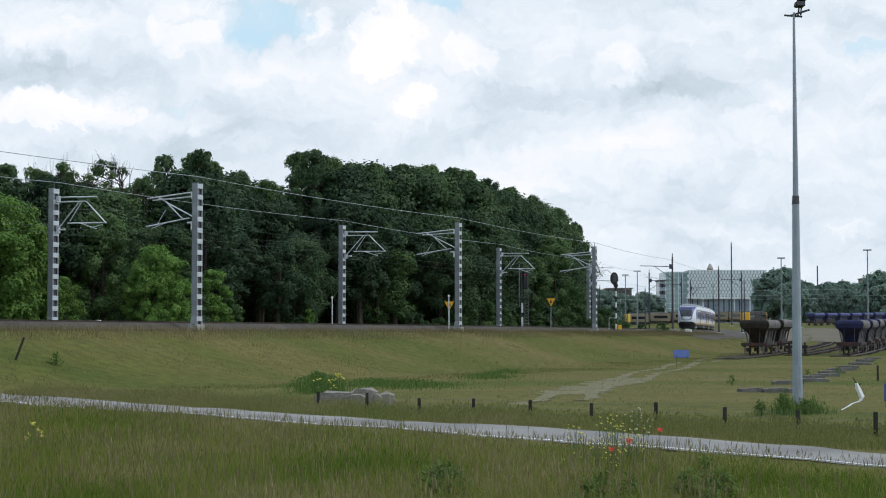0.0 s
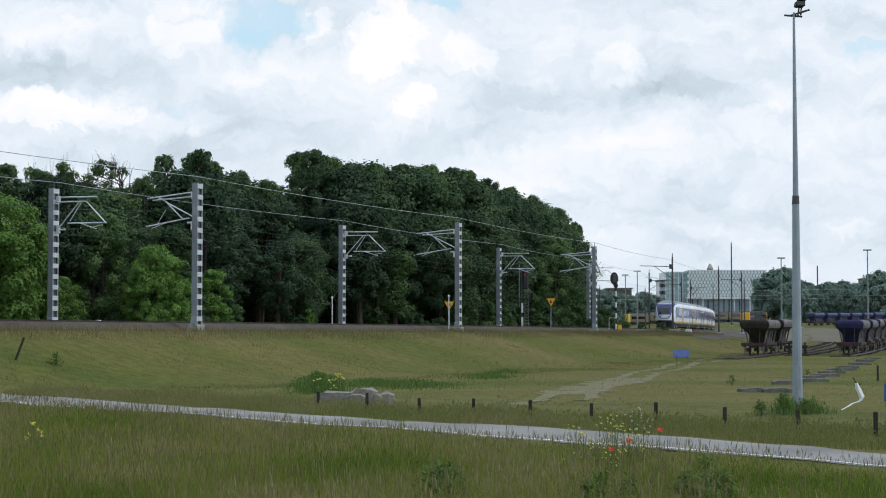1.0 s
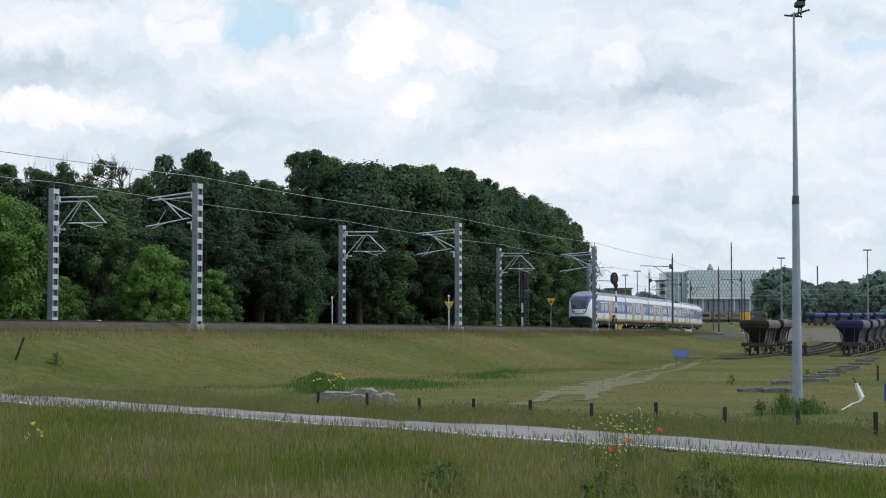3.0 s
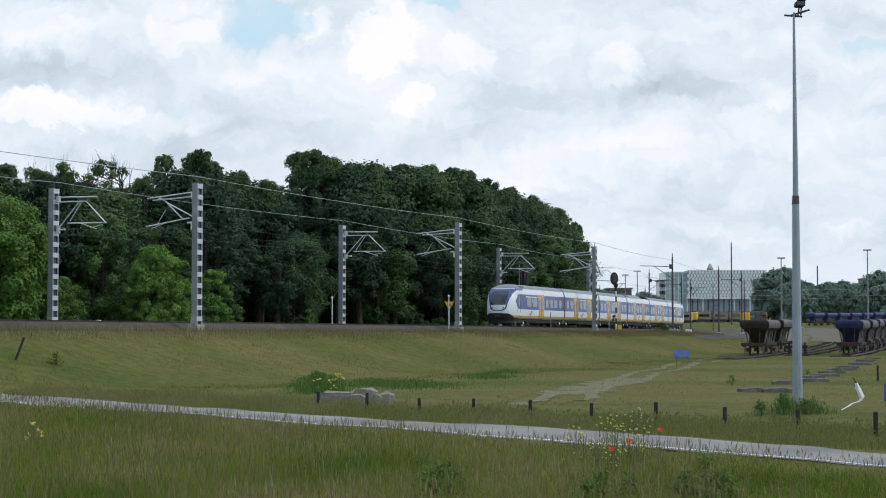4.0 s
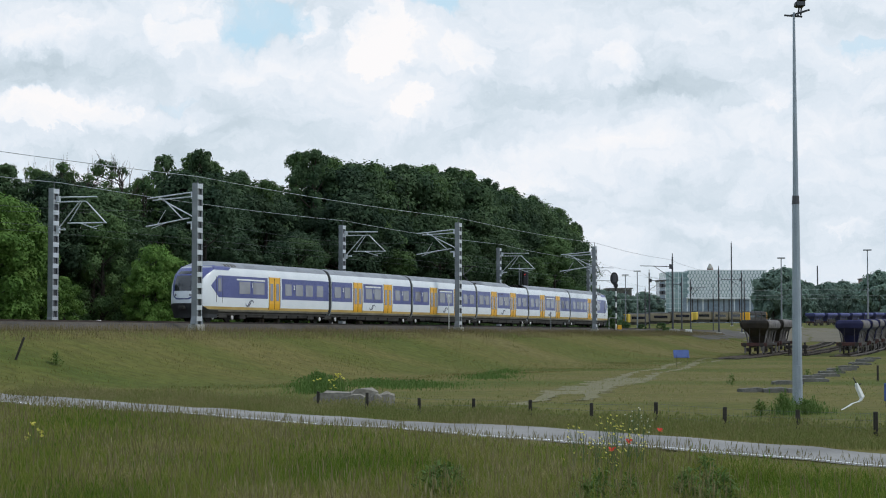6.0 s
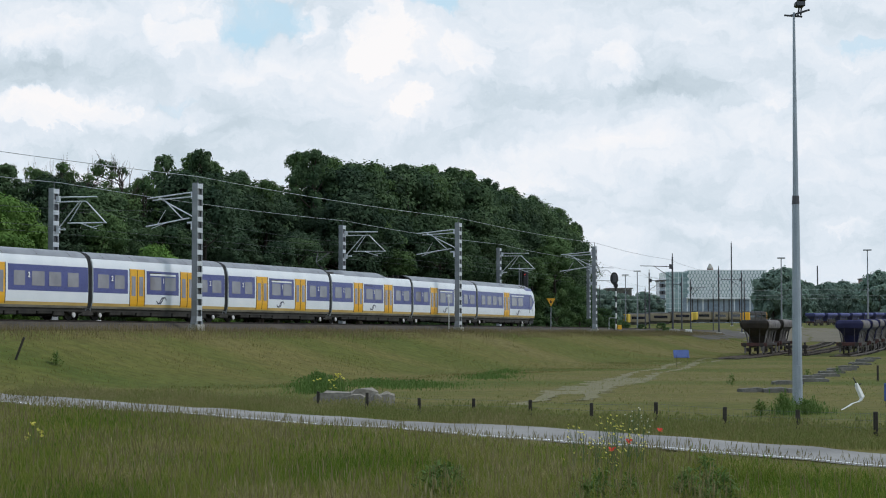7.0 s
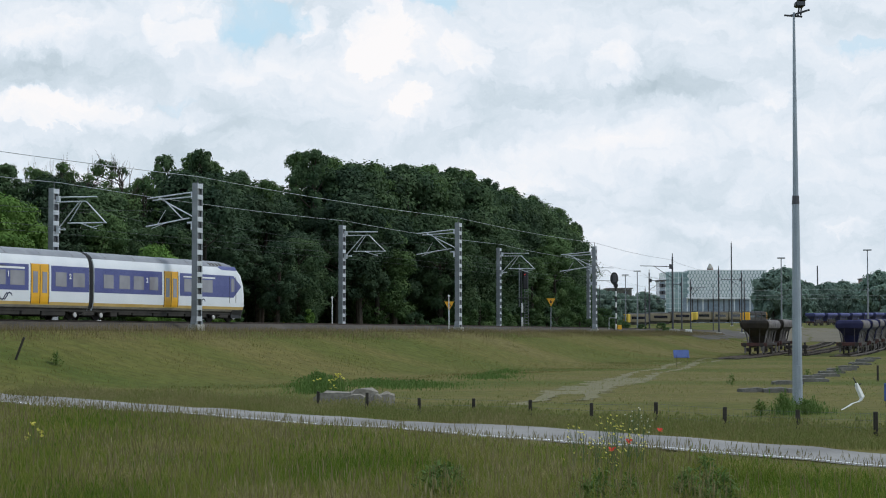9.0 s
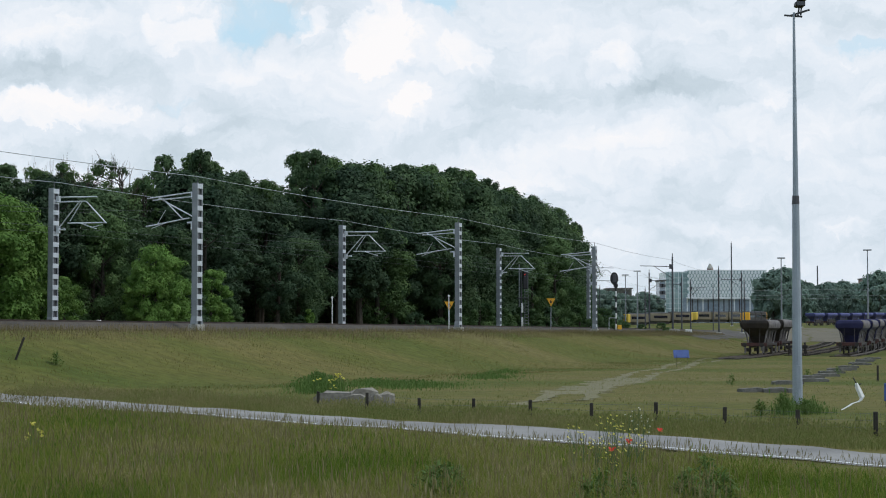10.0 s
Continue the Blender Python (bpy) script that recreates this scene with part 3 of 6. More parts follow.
def logo_mark(parent, x, z, side):
    """An operator's emblem as two plain interlocked hooks in dark blue."""
    bm = fresh()
    y = side * (half_width(z) + 0.010)
    for turn in (0, math.pi):
        rows = []
        for i in range(13):
            a = math.pi * (1.0 - i / 9) if i < 10 else 0.0
            px, pz = (-0.24 + 0.20 * math.cos(a), 0.02 + 0.17 * math.sin(a)) if i < 10 else (-0.04 + 0.08 * (i - 9), 0.02 - 0.075 * (i - 9))
            rows.append((px - 0.08, pz))
        cr, sr = math.cos(turn), math.sin(turn)
        pts = [(cr * px - sr * pz, sr * px + cr * pz) for px, pz in rows]
        for (ax, az), (bx, bz) in zip(pts, pts[1:]):
            d = Vector((bx - ax, 0, bz - az)).normalized()
            nx, nz = -d.z * 0.042, d.x * 0.042
            vs = [bm.verts.new((x + px, y, z + 0.05 + pz)) for px, pz in ((ax + nx, az + nz), (ax - nx, az - nz), (bx - nx, bz - nz), (bx + nx, bz + nz))]
            bm.faces.new(vs)
    return part("operator_mark", bm, M["mark_blue"], parent, "dark blue painted emblem")


def window_band(car, x0, x1, panes, z0=1.64, z1=3.10, taper=0.0, number=None, slot=False):
    """A blue band with its panes; thing > band > pane."""
    band = flank("window_band", (x0, x1, z0, z1, 0.010), taper=taper, mat=M["train_blue"], parents=car, label="blue lacquered window band")
    for a, b in panes:
        flank("window_pane", (a, b, z0 + 0.28, z1 - 0.36, 0.022), M["glass_sky_grey"], band, "tinted glass pane, its grey raised for reflected sky")
    if slot:
        flank("destination_strip", (x0 + 0.35, x1 - 0.35, z1 - 0.27, z1 - 0.16, 0.024), M["number_white"], band, "pale strip of top-hung window lights")
    if number:
        for side in (1, -1):
            class_number(band[0 if side > 0 else 1], number[0], number[1], z1 - 0.72, side)
    return band


def double_door(car, xc, dark=False):
    d = flank("door", (xc - 0.79, xc + 0.79, 0.90, 3.16, 0.006), M["train_yellow"], car, "yellow double sliding door")
    for sx in (-1, 1):
        a, b = sorted((xc + sx * 0.20, xc + sx * 0.62))
        flank("door_pane", (a, b, 1.52, 2.72, 0.018), M["glass_sky_grey"], d, "tall tinted door window, its grey raised for reflected sky")
    flank("door_seam", (xc - 0.022, xc + 0.022, 0.92, 3.12, 0.016), M["black"], d, "dark rubber seam")
    for sx in (-1, 1):
        a = xc + sx * 0.79
        flank("door_jamb", (a - 0.03, a + 0.03, 0.90, 3.18, 0.012), M["train_skirt"], d)


def bogie(car, xc):
    b = part("bogie", box(fresh(), xc - 1.75, xc + 1.75, -1.18, 1.18, 0.42, 0.66, 0.05), M["train_dark"], car, "dark grimy bogie frame")
    for dx in (-1.25, 1.25):
        for sy in (-1, 1):
            bm = fresh()
            tube(bm, (xc + dx, sy * 0.68, 0.42), (xc + dx, sy * 0.82, 0.42), 0.42, sides=24)
            tube(bm, (xc + dx, sy * 0.82, 0.42), (xc + dx, sy * 0.90, 0.42), 0.15, sides=16)
            part("wheel", bm, M["train_dark"], b, "worn steel wheel")
            bm = fresh()
            tube(bm, (xc + dx, sy * 1.19, 0.30), (xc + dx, sy * 1.23, 0.30), 0.155, 0.12, sides=16)
            part("axle_cap", bm, M["wheel_face"], b, "bright worn axle cap")
            bm = fresh()
            box(bm, xc + dx - 0.22, xc + dx + 0.22, sy * 1.1 - 0.09, sy * 1.1 + 0.09, 0.22, 0.66, 0.04)
            part("axle_box", bm, M["train_dark"], b)
    for sy in (-1, 1):
        bm = fresh()
        box(bm, xc - 0.55, xc + 0.55, sy * 1.16 - 0.08, sy * 1.16 + 0.08, 0.24, 0.5, 0.06)
        tube(bm, (xc - 0.9, sy * 1.2, 0.62), (xc + 0.9, sy * 1.2, 0.30), 0.035)
        part("damper", bm, M["train_dark"], b)


def underframe(car, x0, x1):
    rnd = random.Random(int(x1 * 10))
    x = x0
    while x < x1 - 0.8:
        ln = min(rnd.uniform(1.0, 2.4), x1 - x)
        part("equipment_box", box(fresh(), x, x + ln - 0.12, -1.2, 1.2, rnd.uniform(0.20, 0.34), 0.56, 0.05), M["train_dark"], car)
        x += ln


def shell(car, x0, x1, roof=True, cab=0):
    part("body", strip(fresh(), x0, x1, 1.02, 3.64, 0, cab), M["train_white"], car, "glossy white car body", True)
    part("stripe", strip(fresh(), x0, x1, 0.84, 1.02, 0), M["train_stripe"], car, "dusty yellow waist stripe")
    part("valance", strip(fresh(), x0, x1, 0.70, 0.84, 0), M["train_valance"], car, "dusty beige lower valance")
    part("skirt", strip(fresh(), x0, x1, 0.50, 0.70, -0.05), M["train_dark"], car, "dark recessed underframe side")
    part("floor_pan", box(fresh(), x0, x1, -1.23, 1.23, 0.50, 0.60), M["train_dark"], car)
    for xe in (x0, x1)[1 if cab < 0 else 0:1 if cab > 0 else 2]:
        bm = fresh()
        zs = heights(0.55, 3.64)
        bm.faces.new([bm.verts.new((xe, half_width(z) - 0.01, z)) for z in zs] + [bm.verts.new((xe, -half_width(z) + 0.01, z)) for z in zs[::-1]])
        part("end_wall", bm, M["train_white"], car)
    if roof:
        part("roof", strip(fresh(), x0, x1, 3.64, 4.11, 0, cab), M["train_roof"], car, "grey roof panel", True)


def bellows(car, x0, x1):
    b = part("bellows", strip(fresh(), x0, x1, 0.7, 4.05, -0.07), M["bellows"], car, "black rubber gangway bellows")
    for i in range(1, 4):
        x = x0 + (x1 - x0) * i / 4
        part("bellows_fold", strip(fresh(), x - 0.025, x + 0.025, 0.7, 4.08, -0.03), M["bellows"], b)


def build_middle_car(kind):
    L = 15.05
    e = empty("rail_car", Matrix.Identity(4), "white and blue articulated train car with two yellow double doors", "train car", "cars of the train")
    h = L / 2 - 0.22
    shell(e, -h, h, kind != "pantograph")
    bellows(e, -L / 2 - 0.24, -h)
    cl = "1" if kind == "first" else "2"
    # front end of the car at +x
    window_band(e, 3.78, h - 0.03, [(4.15, 5.15), (5.75, 6.85)], number=("2", 5.45))
    window_band(e, -1.78, 1.78, [(-1.42, -0.2), (0.2, 1.42)], number=(cl, 0.0), slot=(cl == "1"))
    window_band(e, -h + 0.03, -3.78, [(-6.85, -5.75), (-5.15, -4.15)], number=("2", -5.45))
    for xc in (-2.78, 2.78):
        double_door(e, xc)
    for side in (1, -1):
        logo_mark(e, 0.15, 1.24, side)
    flank("air_grille", (0.2, 1.5, 2.95, 3.0, 0.020), M["train_skirt"], e)
    bogie(e, -L / 2)
    underframe(e, -h + 1.9, h - 1.9)
    if kind == "pantograph":
        part("lowered_roof", strip(fresh(), -h, h, 3.64, 3.72, 0), M["train_white"], e)
        bm = fresh()
        box(bm, -h, h, -1.1, 1.1, 3.70, 3.76)
        part("roof_deck", bm, M["train_dark"], e, "dark flat roof deck")
        bm = fresh()
        rings = []
        for x, k in ((4.9, 0.0), (4.75, 0.95), (4.5, 1.0), (-2.3, 1.0), (-3.9, 0.0)):
            zs = heights(3.64, 4.11)
            ring = [bm.verts.new((x, half_width(z), 3.66 + (z - 3.64) * k)) for z in zs]
            ring += [bm.verts.new((x, -half_width(z), 3.66 + (z - 3.64) * k)) for z in zs[::-1][1:]]
            rings.append(ring)
        for p, q in zip(rings, rings[1:]):
            for i in range(len(p) - 1):
                bm.faces.new((p[i], p[i + 1], q[i + 1], q[i]))
        part("roof_pod", bm, M["train_roof"], e, "grey curved roof equipment pod with sloping tail", True)
        # the raised pantograph stands on the front deck
        pg = part("pantograph", box(fresh(), 5.4, 7.0, -0.6, 0.6, 3.80, 3.90, 0.03), M["train_dark"], e, "raised current collector")
        part("pantograph_arm", tube(tube(fresh(), (5.6, -0.1, 3.9), (7.2, 0, 4.6), 0.04), (5.6, 0.1, 3.9), (7.2, 0, 4.6), 0.03), M["dark_gap"], pg)
        part("pantograph_arm", tube(tube(fresh(), (7.2, 0.0, 4.6), (5.9, -0.5, 5.42), 0.03), (7.2, 0, 4.6), (5.9, 0.5, 5.42), 0.03), M["dark_gap"], pg)
        part("collector_bar", tube(tube(fresh(), (5.9, -0.85, 5.42), (5.9, 0.85, 5.42), 0.035), (6.1, -0.85, 5.42), (6.1, 0.85, 5.42), 0.035), M["train_dark"], pg)
        for x in (-6.6, -5.6):
            for sy in (-0.5, 0.5):
                part("insulator", tube(fresh(), (x, sy, 3.76), (x, sy, 4.02), 0.08), M["train_skirt"], e)
    else:
        for i in range(5):
            x = -6 + i * 3
            part("roof_rib", strip(fresh(), x - 0.02, x + 0.02, 3.66, 4.10, 0.006), M["train_skirt"], e)
    return e


def build_cab_car(grow):
    """A driving car; its cab points along +x for grow = 1, else along -x."""
    L = 19.30
    e = empty("rail_car", Matrix.Identity(4), "white and blue driving car with rounded dark-windowed cab", "train car", "cars of the train")
    j, root = -L / 2 + 0.22, L / 2 - 2.37                    # joint end and nose root before mirroring
    def X(a, b):
        return (min(grow * a, grow * b), max(grow * a, grow * b))
    shell(e, *X(j, root), cab=grow)
    if grow > 0:
        bellows(e, *X(-L / 2 - 0.24, j))
    # nose skin
    part("nose", nose_patch(fresh(), root, grow, 1.02, 3.64, 0, 1, 0), M["train_white"], e, "glossy white rounded nose", True)
    part("nose_roof", nose_patch(fresh(), root, grow, 3.64, 4.10, 0, 1, 0), M["train_roof"], e, "grey curved roof end", True)
    nose_flank("nose_stripe", (root, grow, 0.84, 1.02, 0, 0.45, 0), M["train_stripe"], e)
    def span(z0, z1, edge):
        return lambda u, v: (z0 + (z1 - z0) * v, edge(z0 + (z1 - z0) * v) + (1 - edge(z0 + (z1 - z0) * v)) * u)
    def apron(u, v):
        top = 0.80 + 0.42 * smooth(0.0, 0.62, u)
        return 0.26 + (top - 0.26) * v, u
    part("bumper", nose_area(fresh(), root, grow, apron, 16, 4, 0.02), M["black"], e, "black lower bumper with coupler recess", True)
    flank("bumper_flank", (grow * (root - 1.1), grow * root, 0.26, 0.80, 0.015), M["black"], e)
    nose_flank("nose_skirt", (root, grow, 0.50, 0.84, 0, 0.32, 0), M["train_skirt"], e)
    part("screen_surround", nose_area(fresh(), root, grow, span(1.46, 3.76, surround_edge), 12, 14, 0.012), M["train_blue"], e, "dark blue windscreen surround and hood", True)
    part("windscreen", nose_area(fresh(), root, grow, span(1.98, 3.36, screen_edge), 12, 8, 0.024), M["screen_glass"], e, "black curved windscreen", True)
    part("lamp_panel", nose_area(fresh(), root, grow, span(1.54, 2.02, lamp_edge), 12, 5, 0.030), M["train_white"], e, "white lamp panel", True)
    for sd in (1, -1):
        for k, q in ((0.76, 0.085),):
            p = Vector(shell_point(1.76, k, root, grow, 0.03, sd))
            d = Vector((grow * 0.9, sd * 0.45, 0)).normalized()
            bm = fresh()
            tube(bm, p - d * 0.02, p + d * 0.03, q, sides=16)
            part("headlight", bm, M["glass_sky_grey"], e, "round headlight")
    part("coupler", box(fresh(), *X(root + 0.8, root + 1.35), -0.22, 0.22, 0.80, 1.05, 0.05), M["train_dark"], e, "dark centre coupler")
    # flank of the cab: a blue band with a pointed end and the side window
    def band(a, b, panes, **kw):
        w = flank("window_band", (grow * a, grow * b, 1.64, 3.10, 0.010), taper=kw.get("taper", 0) * grow, mat=M["train_blue"], parents=e, label="blue lacquered window band")
        for p0, p1 in panes:
            flank("window_pane", (grow * p0, grow * p1, 1.92, 2.74, 0.022), M["glass_sky_grey"], w, "tinted glass pane, its grey raised for reflected sky")
        if kw.get("number"):
            for side in (1, -1):
                class_number(w[0 if side > 0 else 1], kw["number"][0], grow * kw["number"][1], 2.38, side)
        if kw.get("slot"):
            flank("light_strip", (grow * (a + 0.4), grow * (a + 4.2), 2.83, 2.93, 0.024), M["number_white"], w, "pale strip over the windows")
        return w
    band(j + 0.03, -2.28, [(-8.5, -7.5), (-6.9, -5.8), (-5.4, -4.3), (-3.7, -2.75)], number=("2", -4.0))
    band(-0.28, root - 0.05, [(0.2, 1.75), (2.15, 3.6)], number=("1", 1.95), slot=True, taper=1.0)
    flank("cab_window", (grow * (root - 1.35), grow * (root - 0.95), 2.02, 2.90, 0.022), M["glass_sky_grey"], e, "narrow cab side window")
    flank("hood_stripe", (grow * (root - 0.55), grow * (root - 2.9), 3.46, 3.72, 0.008), M["train_blue"], e, "blue stripe running back from the hood", grow * -0.5)
    for dx in (1.55, 0.75):
        flank("cab_door_seam", (grow * (root - dx), grow * (root - dx + 0.03), 1.30, 3.04, 0.018), M["train_skirt"], e)
    double_door(e, grow * -1.26)
    for side in (1, -1):
        logo_mark(e, grow * 2.2, 1.24, side)
    for dx in range(4):
        flank("roof_grille", (grow * (3.6 + dx * 0.42), grow * (3.86 + dx * 0.42), 3.72, 3.92, 0.010), M["train_skirt"], e)
    for dx in range(5):
        x = grow * (-8 + dx * 3)
        part("roof_rib", strip(fresh(), x - 0.02, x + 0.02, 3.66, 4.10, 0.006), M["train_skirt"], e)
    if grow > 0:
        bogie(e, -L / 2)
    bogie(e, grow * (root - 1.9))
    underframe(e, *X(-L / 2 + 2.1, root - 4.0))
    return e


CARS = [build_cab_car(1), build_middle_car("first"), build_middle_car("first"), build_middle_car("pantograph"), build_middle_car("first"), build_cab_car(-1)]
# ---- woodland beyond the railway ----
def leaf_crown(rnd, clumps, sprays, size):
    """Leaf sprays: small three-cornered leaf tips gathered on the outside of each clump, tilted outwards and up."""
    verts, faces = [], []
    for (cx, cy, cz, r, flat) in clumps:
        for _ in range(sprays):
            d = Vector((rnd.gauss(0, 1), rnd.gauss(0, 1), rnd.gauss(0.25, 1))).normalized()
            rad = r * (rnd.uniform(0.55, 1.02) if rnd.random() < 0.90 else rnd.uniform(1.0, 1.25))
            p = Vector((cx + d.x * rad, cy + d.y * rad, cz + d.z * rad * flat))
            nrm = (d + Vector((rnd.uniform(-.6, .6), rnd.uniform(-.6, .6), rnd.uniform(-.2, 0.9)))).normalized()
            u = nrm.cross(Vector((rnd.uniform(-1, 1), rnd.uniform(-1, 1), rnd.uniform(-1, 1)))).normalized()
            v = nrm.cross(u)
            a, b = size * rnd.uniform(0.7, 1.3), size * rnd.uniform(0.5, 0.9)
            k = len(verts)
            verts += [p - u * a, p + u * a * 0.6 - v * b, p + u * a * 0.7 + v * b]
            faces.append((k, k + 1, k + 2))
    return verts, faces


def make_tree(name, seed, height, radius, low, mat, sprays, size, label, nclumps=46, flame=0.0, group="woodland trees", puff=(0.16, 0.38)):
    """One tree: a tapered trunk, limbs, and a crown of leaf clumps. low: where the crown starts; flame: narrows the top."""
    rnd = random.Random(seed)
    e = empty(name, Matrix.Identity(4), label, "tree", group)
    bm = fresh()
    lean = Vector((rnd.uniform(-.03, .03) * height, rnd.uniform(-.03, .03) * height, 0))
    q = height * 0.016 + 0.05
    pts = [Vector((0, 0, -0.4)), lean * 0.3 + Vector((0, 0, height * 0.3)), lean + Vector((0, 0, height * 0.62)), lean * 1.2 + Vector((0, 0, height * 0.9))]
    for a, b, r0, r1 in zip(pts, pts[1:], (q * 1.3, q, q * 0.6), (q, q * 0.6, q * 0.15)):
        tube(bm, a, b, r0, r1, 8)
    part("trunk", bm, M["bark"], e, "dark furrowed trunk")
    clumps, limbs = [], fresh()
    for i in range(nclumps):
        f = (i + rnd.random()) / nclumps
        z = low + (height - low) * f
        prof = math.sin(math.pi * min(1, 0.16 + 0.84 * f) ** (0.9 + flame)) ** 0.6
        ang = rnd.uniform(0, 2 * math.pi)
        rr = radius * prof * rnd.uniform(0.45, 1.05)
        r = radius * rnd.uniform(*puff)
        c = (lean.x * f + rr * math.cos(ang), lean.y * f + rr * math.sin(ang), min(z, height - r * 0.8 - 0.25 * rr * rnd.random()), r, rnd.uniform(0.65, 1.0))
        clumps.append(c)
        if i % 3 == 0:
            tube(limbs, (lean.x * f * 0.8, lean.y * f * 0.8, max(z - radius * 0.5, low * 0.6)), c[:3], q * 0.28, q * 0.07, 5)
    part("limb", limbs, M["bark"], e)
    verts, faces = leaf_crown(rnd, clumps, sprays, size)
    part("crown", mesh_of("crown", verts, faces, mat), None, e, "dense leafy crown")
    return e


oak_label = "tall dark green oak in dense summer leaf"
KINDS = [make_tree("tree", 11, 17, 5.2, 3.2, M["leaf_dark"], 270, 0.20, oak_label, 64),
         make_tree("tree", 12, 17, 4.6, 2.6, M["leaf_mid"], 260, 0.20, "tall beech with mid-green summer crown", 62),
         make_tree("tree", 13, 17, 5.6, 3.8, M["leaf_dark"], 270, 0.21, oak_label, 66),
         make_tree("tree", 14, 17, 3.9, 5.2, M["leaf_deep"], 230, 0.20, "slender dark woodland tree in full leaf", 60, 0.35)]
loose_label = "tall oak with a loose ragged top over the canopy"
LOOSE = [make_tree("tree", 51, 17, 3.0, 6.0, M["leaf_dark"], 120, 0.16, loose_label, 92, 0.15, puff=(0.12, 0.30)),
         make_tree("tree", 52, 17, 2.5, 6.5, M["leaf_mid"], 110, 0.16, loose_label, 84, 0.25, puff=(0.12, 0.30))]
SHRUBS = [make_tree("shrub", 21, 5, 2.3, 0.2, M["leaf_mid"], 150, 0.14, "mid-green bush at the edge of the wood", 34, 0.1, "woodland edge bushes"),
          make_tree("shrub", 22, 5, 2.0, 0.1, M["leaf_dark"], 150, 0.14, "dark green bush at the edge of the wood", 34, 0.2, "woodland edge bushes")]
LIGHT = [make_tree("tree", 31, 9, 3.0, 0.4, M["leaf_light"], 260, 0.14, "fresh light green young birch beside the line", 70, 0.3, "young trees by the line"),
         make_tree("tree", 32, 7, 2.0, 0.3, M["leaf_light"], 240, 0.12, "fresh light green sapling beside the line", 56, 0.45, "young trees by the line")]
placed = set()


def bare_tree(x, y, height, seed):
    """A half-dead tree whose bare twigs stand over the canopy."""
    rnd = random.Random(seed)
    e = empty("tree", Matrix.Translation((x, y, ground_z(x, y))), "half-dead tree with bare grey twigs over the canopy", "tree", "woodland trees")
    part("trunk", tube(fresh(), (0, 0, -0.3), (0.3, 0, height * 0.85), 0.25, 0.06), M["bark"], e)
    clumps = []
    for i in range(26):
        z = height * rnd.uniform(0.5, 0.86)
        a = rnd.uniform(0, 2 * math.pi)
        r = rnd.uniform(1.0, 2.6)
        tip = Vector((r * math.cos(a), r * math.sin(a), min(z + rnd.uniform(0.8, 2.6), height)))
        part("branch", tube(fresh(), (0.25, 0, z), tip, 0.05, 0.012, 5), M["bark"], e)
        for k in range(3):
            part("twig", tube(fresh(), tip * rnd.uniform(0.85, 1.0), tip + Vector((rnd.uniform(-.5, .5), rnd.uniform(-.5, .5), rnd.uniform(0.2, 0.9))), 0.02, 0.008, 4), M["bark"], e)
        if i % 2:
            clumps.append((tip.x, tip.y, tip.z - 0.4, 0.6, 0.7))
    verts, faces = leaf_crown(rnd, clumps, 110, 0.14)
    part("crown", mesh_of("crown", verts, faces, M["leaf_mid"]), None, e, "thin failing leaf crown")


def plant(src, x, y, height, base_h, turn, wide=1.0):
    """Puts the source tree itself first, then copies of it."""
    k = height / base_h
    m = Matrix.Translation((x, y, ground_z(x, y) - 0.05)) @ pose(0, 0, 0, 0, 0, turn) @ Matrix.Diagonal((k * wide, k * wide, k, 1))
    if src.name not in placed:
        placed.add(src.name)
        src.matrix_basis = m
        return src
    ob = copy_thing(src, m)
    ob.matrix_basis = m
    return ob


# the wood's skyline: how high it stands by bearing, both as in aside()
SKYLINE = ((-120, 288), (0, 290), (90, 302), (150, 300), (215, 318), (245, 324), (272, 310), (288, 272), (350, 264), (400, 286), (440, 302), (490, 328), (514, 335),
           (524, 270), (570, 266), (600, 285), (700, 289), (830, 300), (870, 317), (940, 341), (1000, 370), (1035, 410), (1050, 446), (1075, 530))
SKY_B, SKY_H = [c[0] for c in SKYLINE], [c[1] for c in SKYLINE]


def skyline_top(x, y, reach, drop):
    """Height of a crown that stays under the skyline over its whole width."""
    b = 784 + 3084 * x / y
    low = max(float(np.interp(b + k * reach, SKY_B, SKY_H)) for k in (-1, -0.7, -0.35, 0, 0.35, 0.7, 1))
    return EYE + (593 - low - drop) / 3084 * y


def at_bearing(b, w):
    """The place on the line w metres beside the track that lies at a bearing."""
    lo, hi = -70.0, 260.0
    for _ in range(40):
        mid = (lo + hi) / 2
        x, y, _th = track(mid, w)
        lo, hi = (mid, hi) if 784 + 3084 * x / y < b else (lo, mid)
    return track(lo, w)[:2]


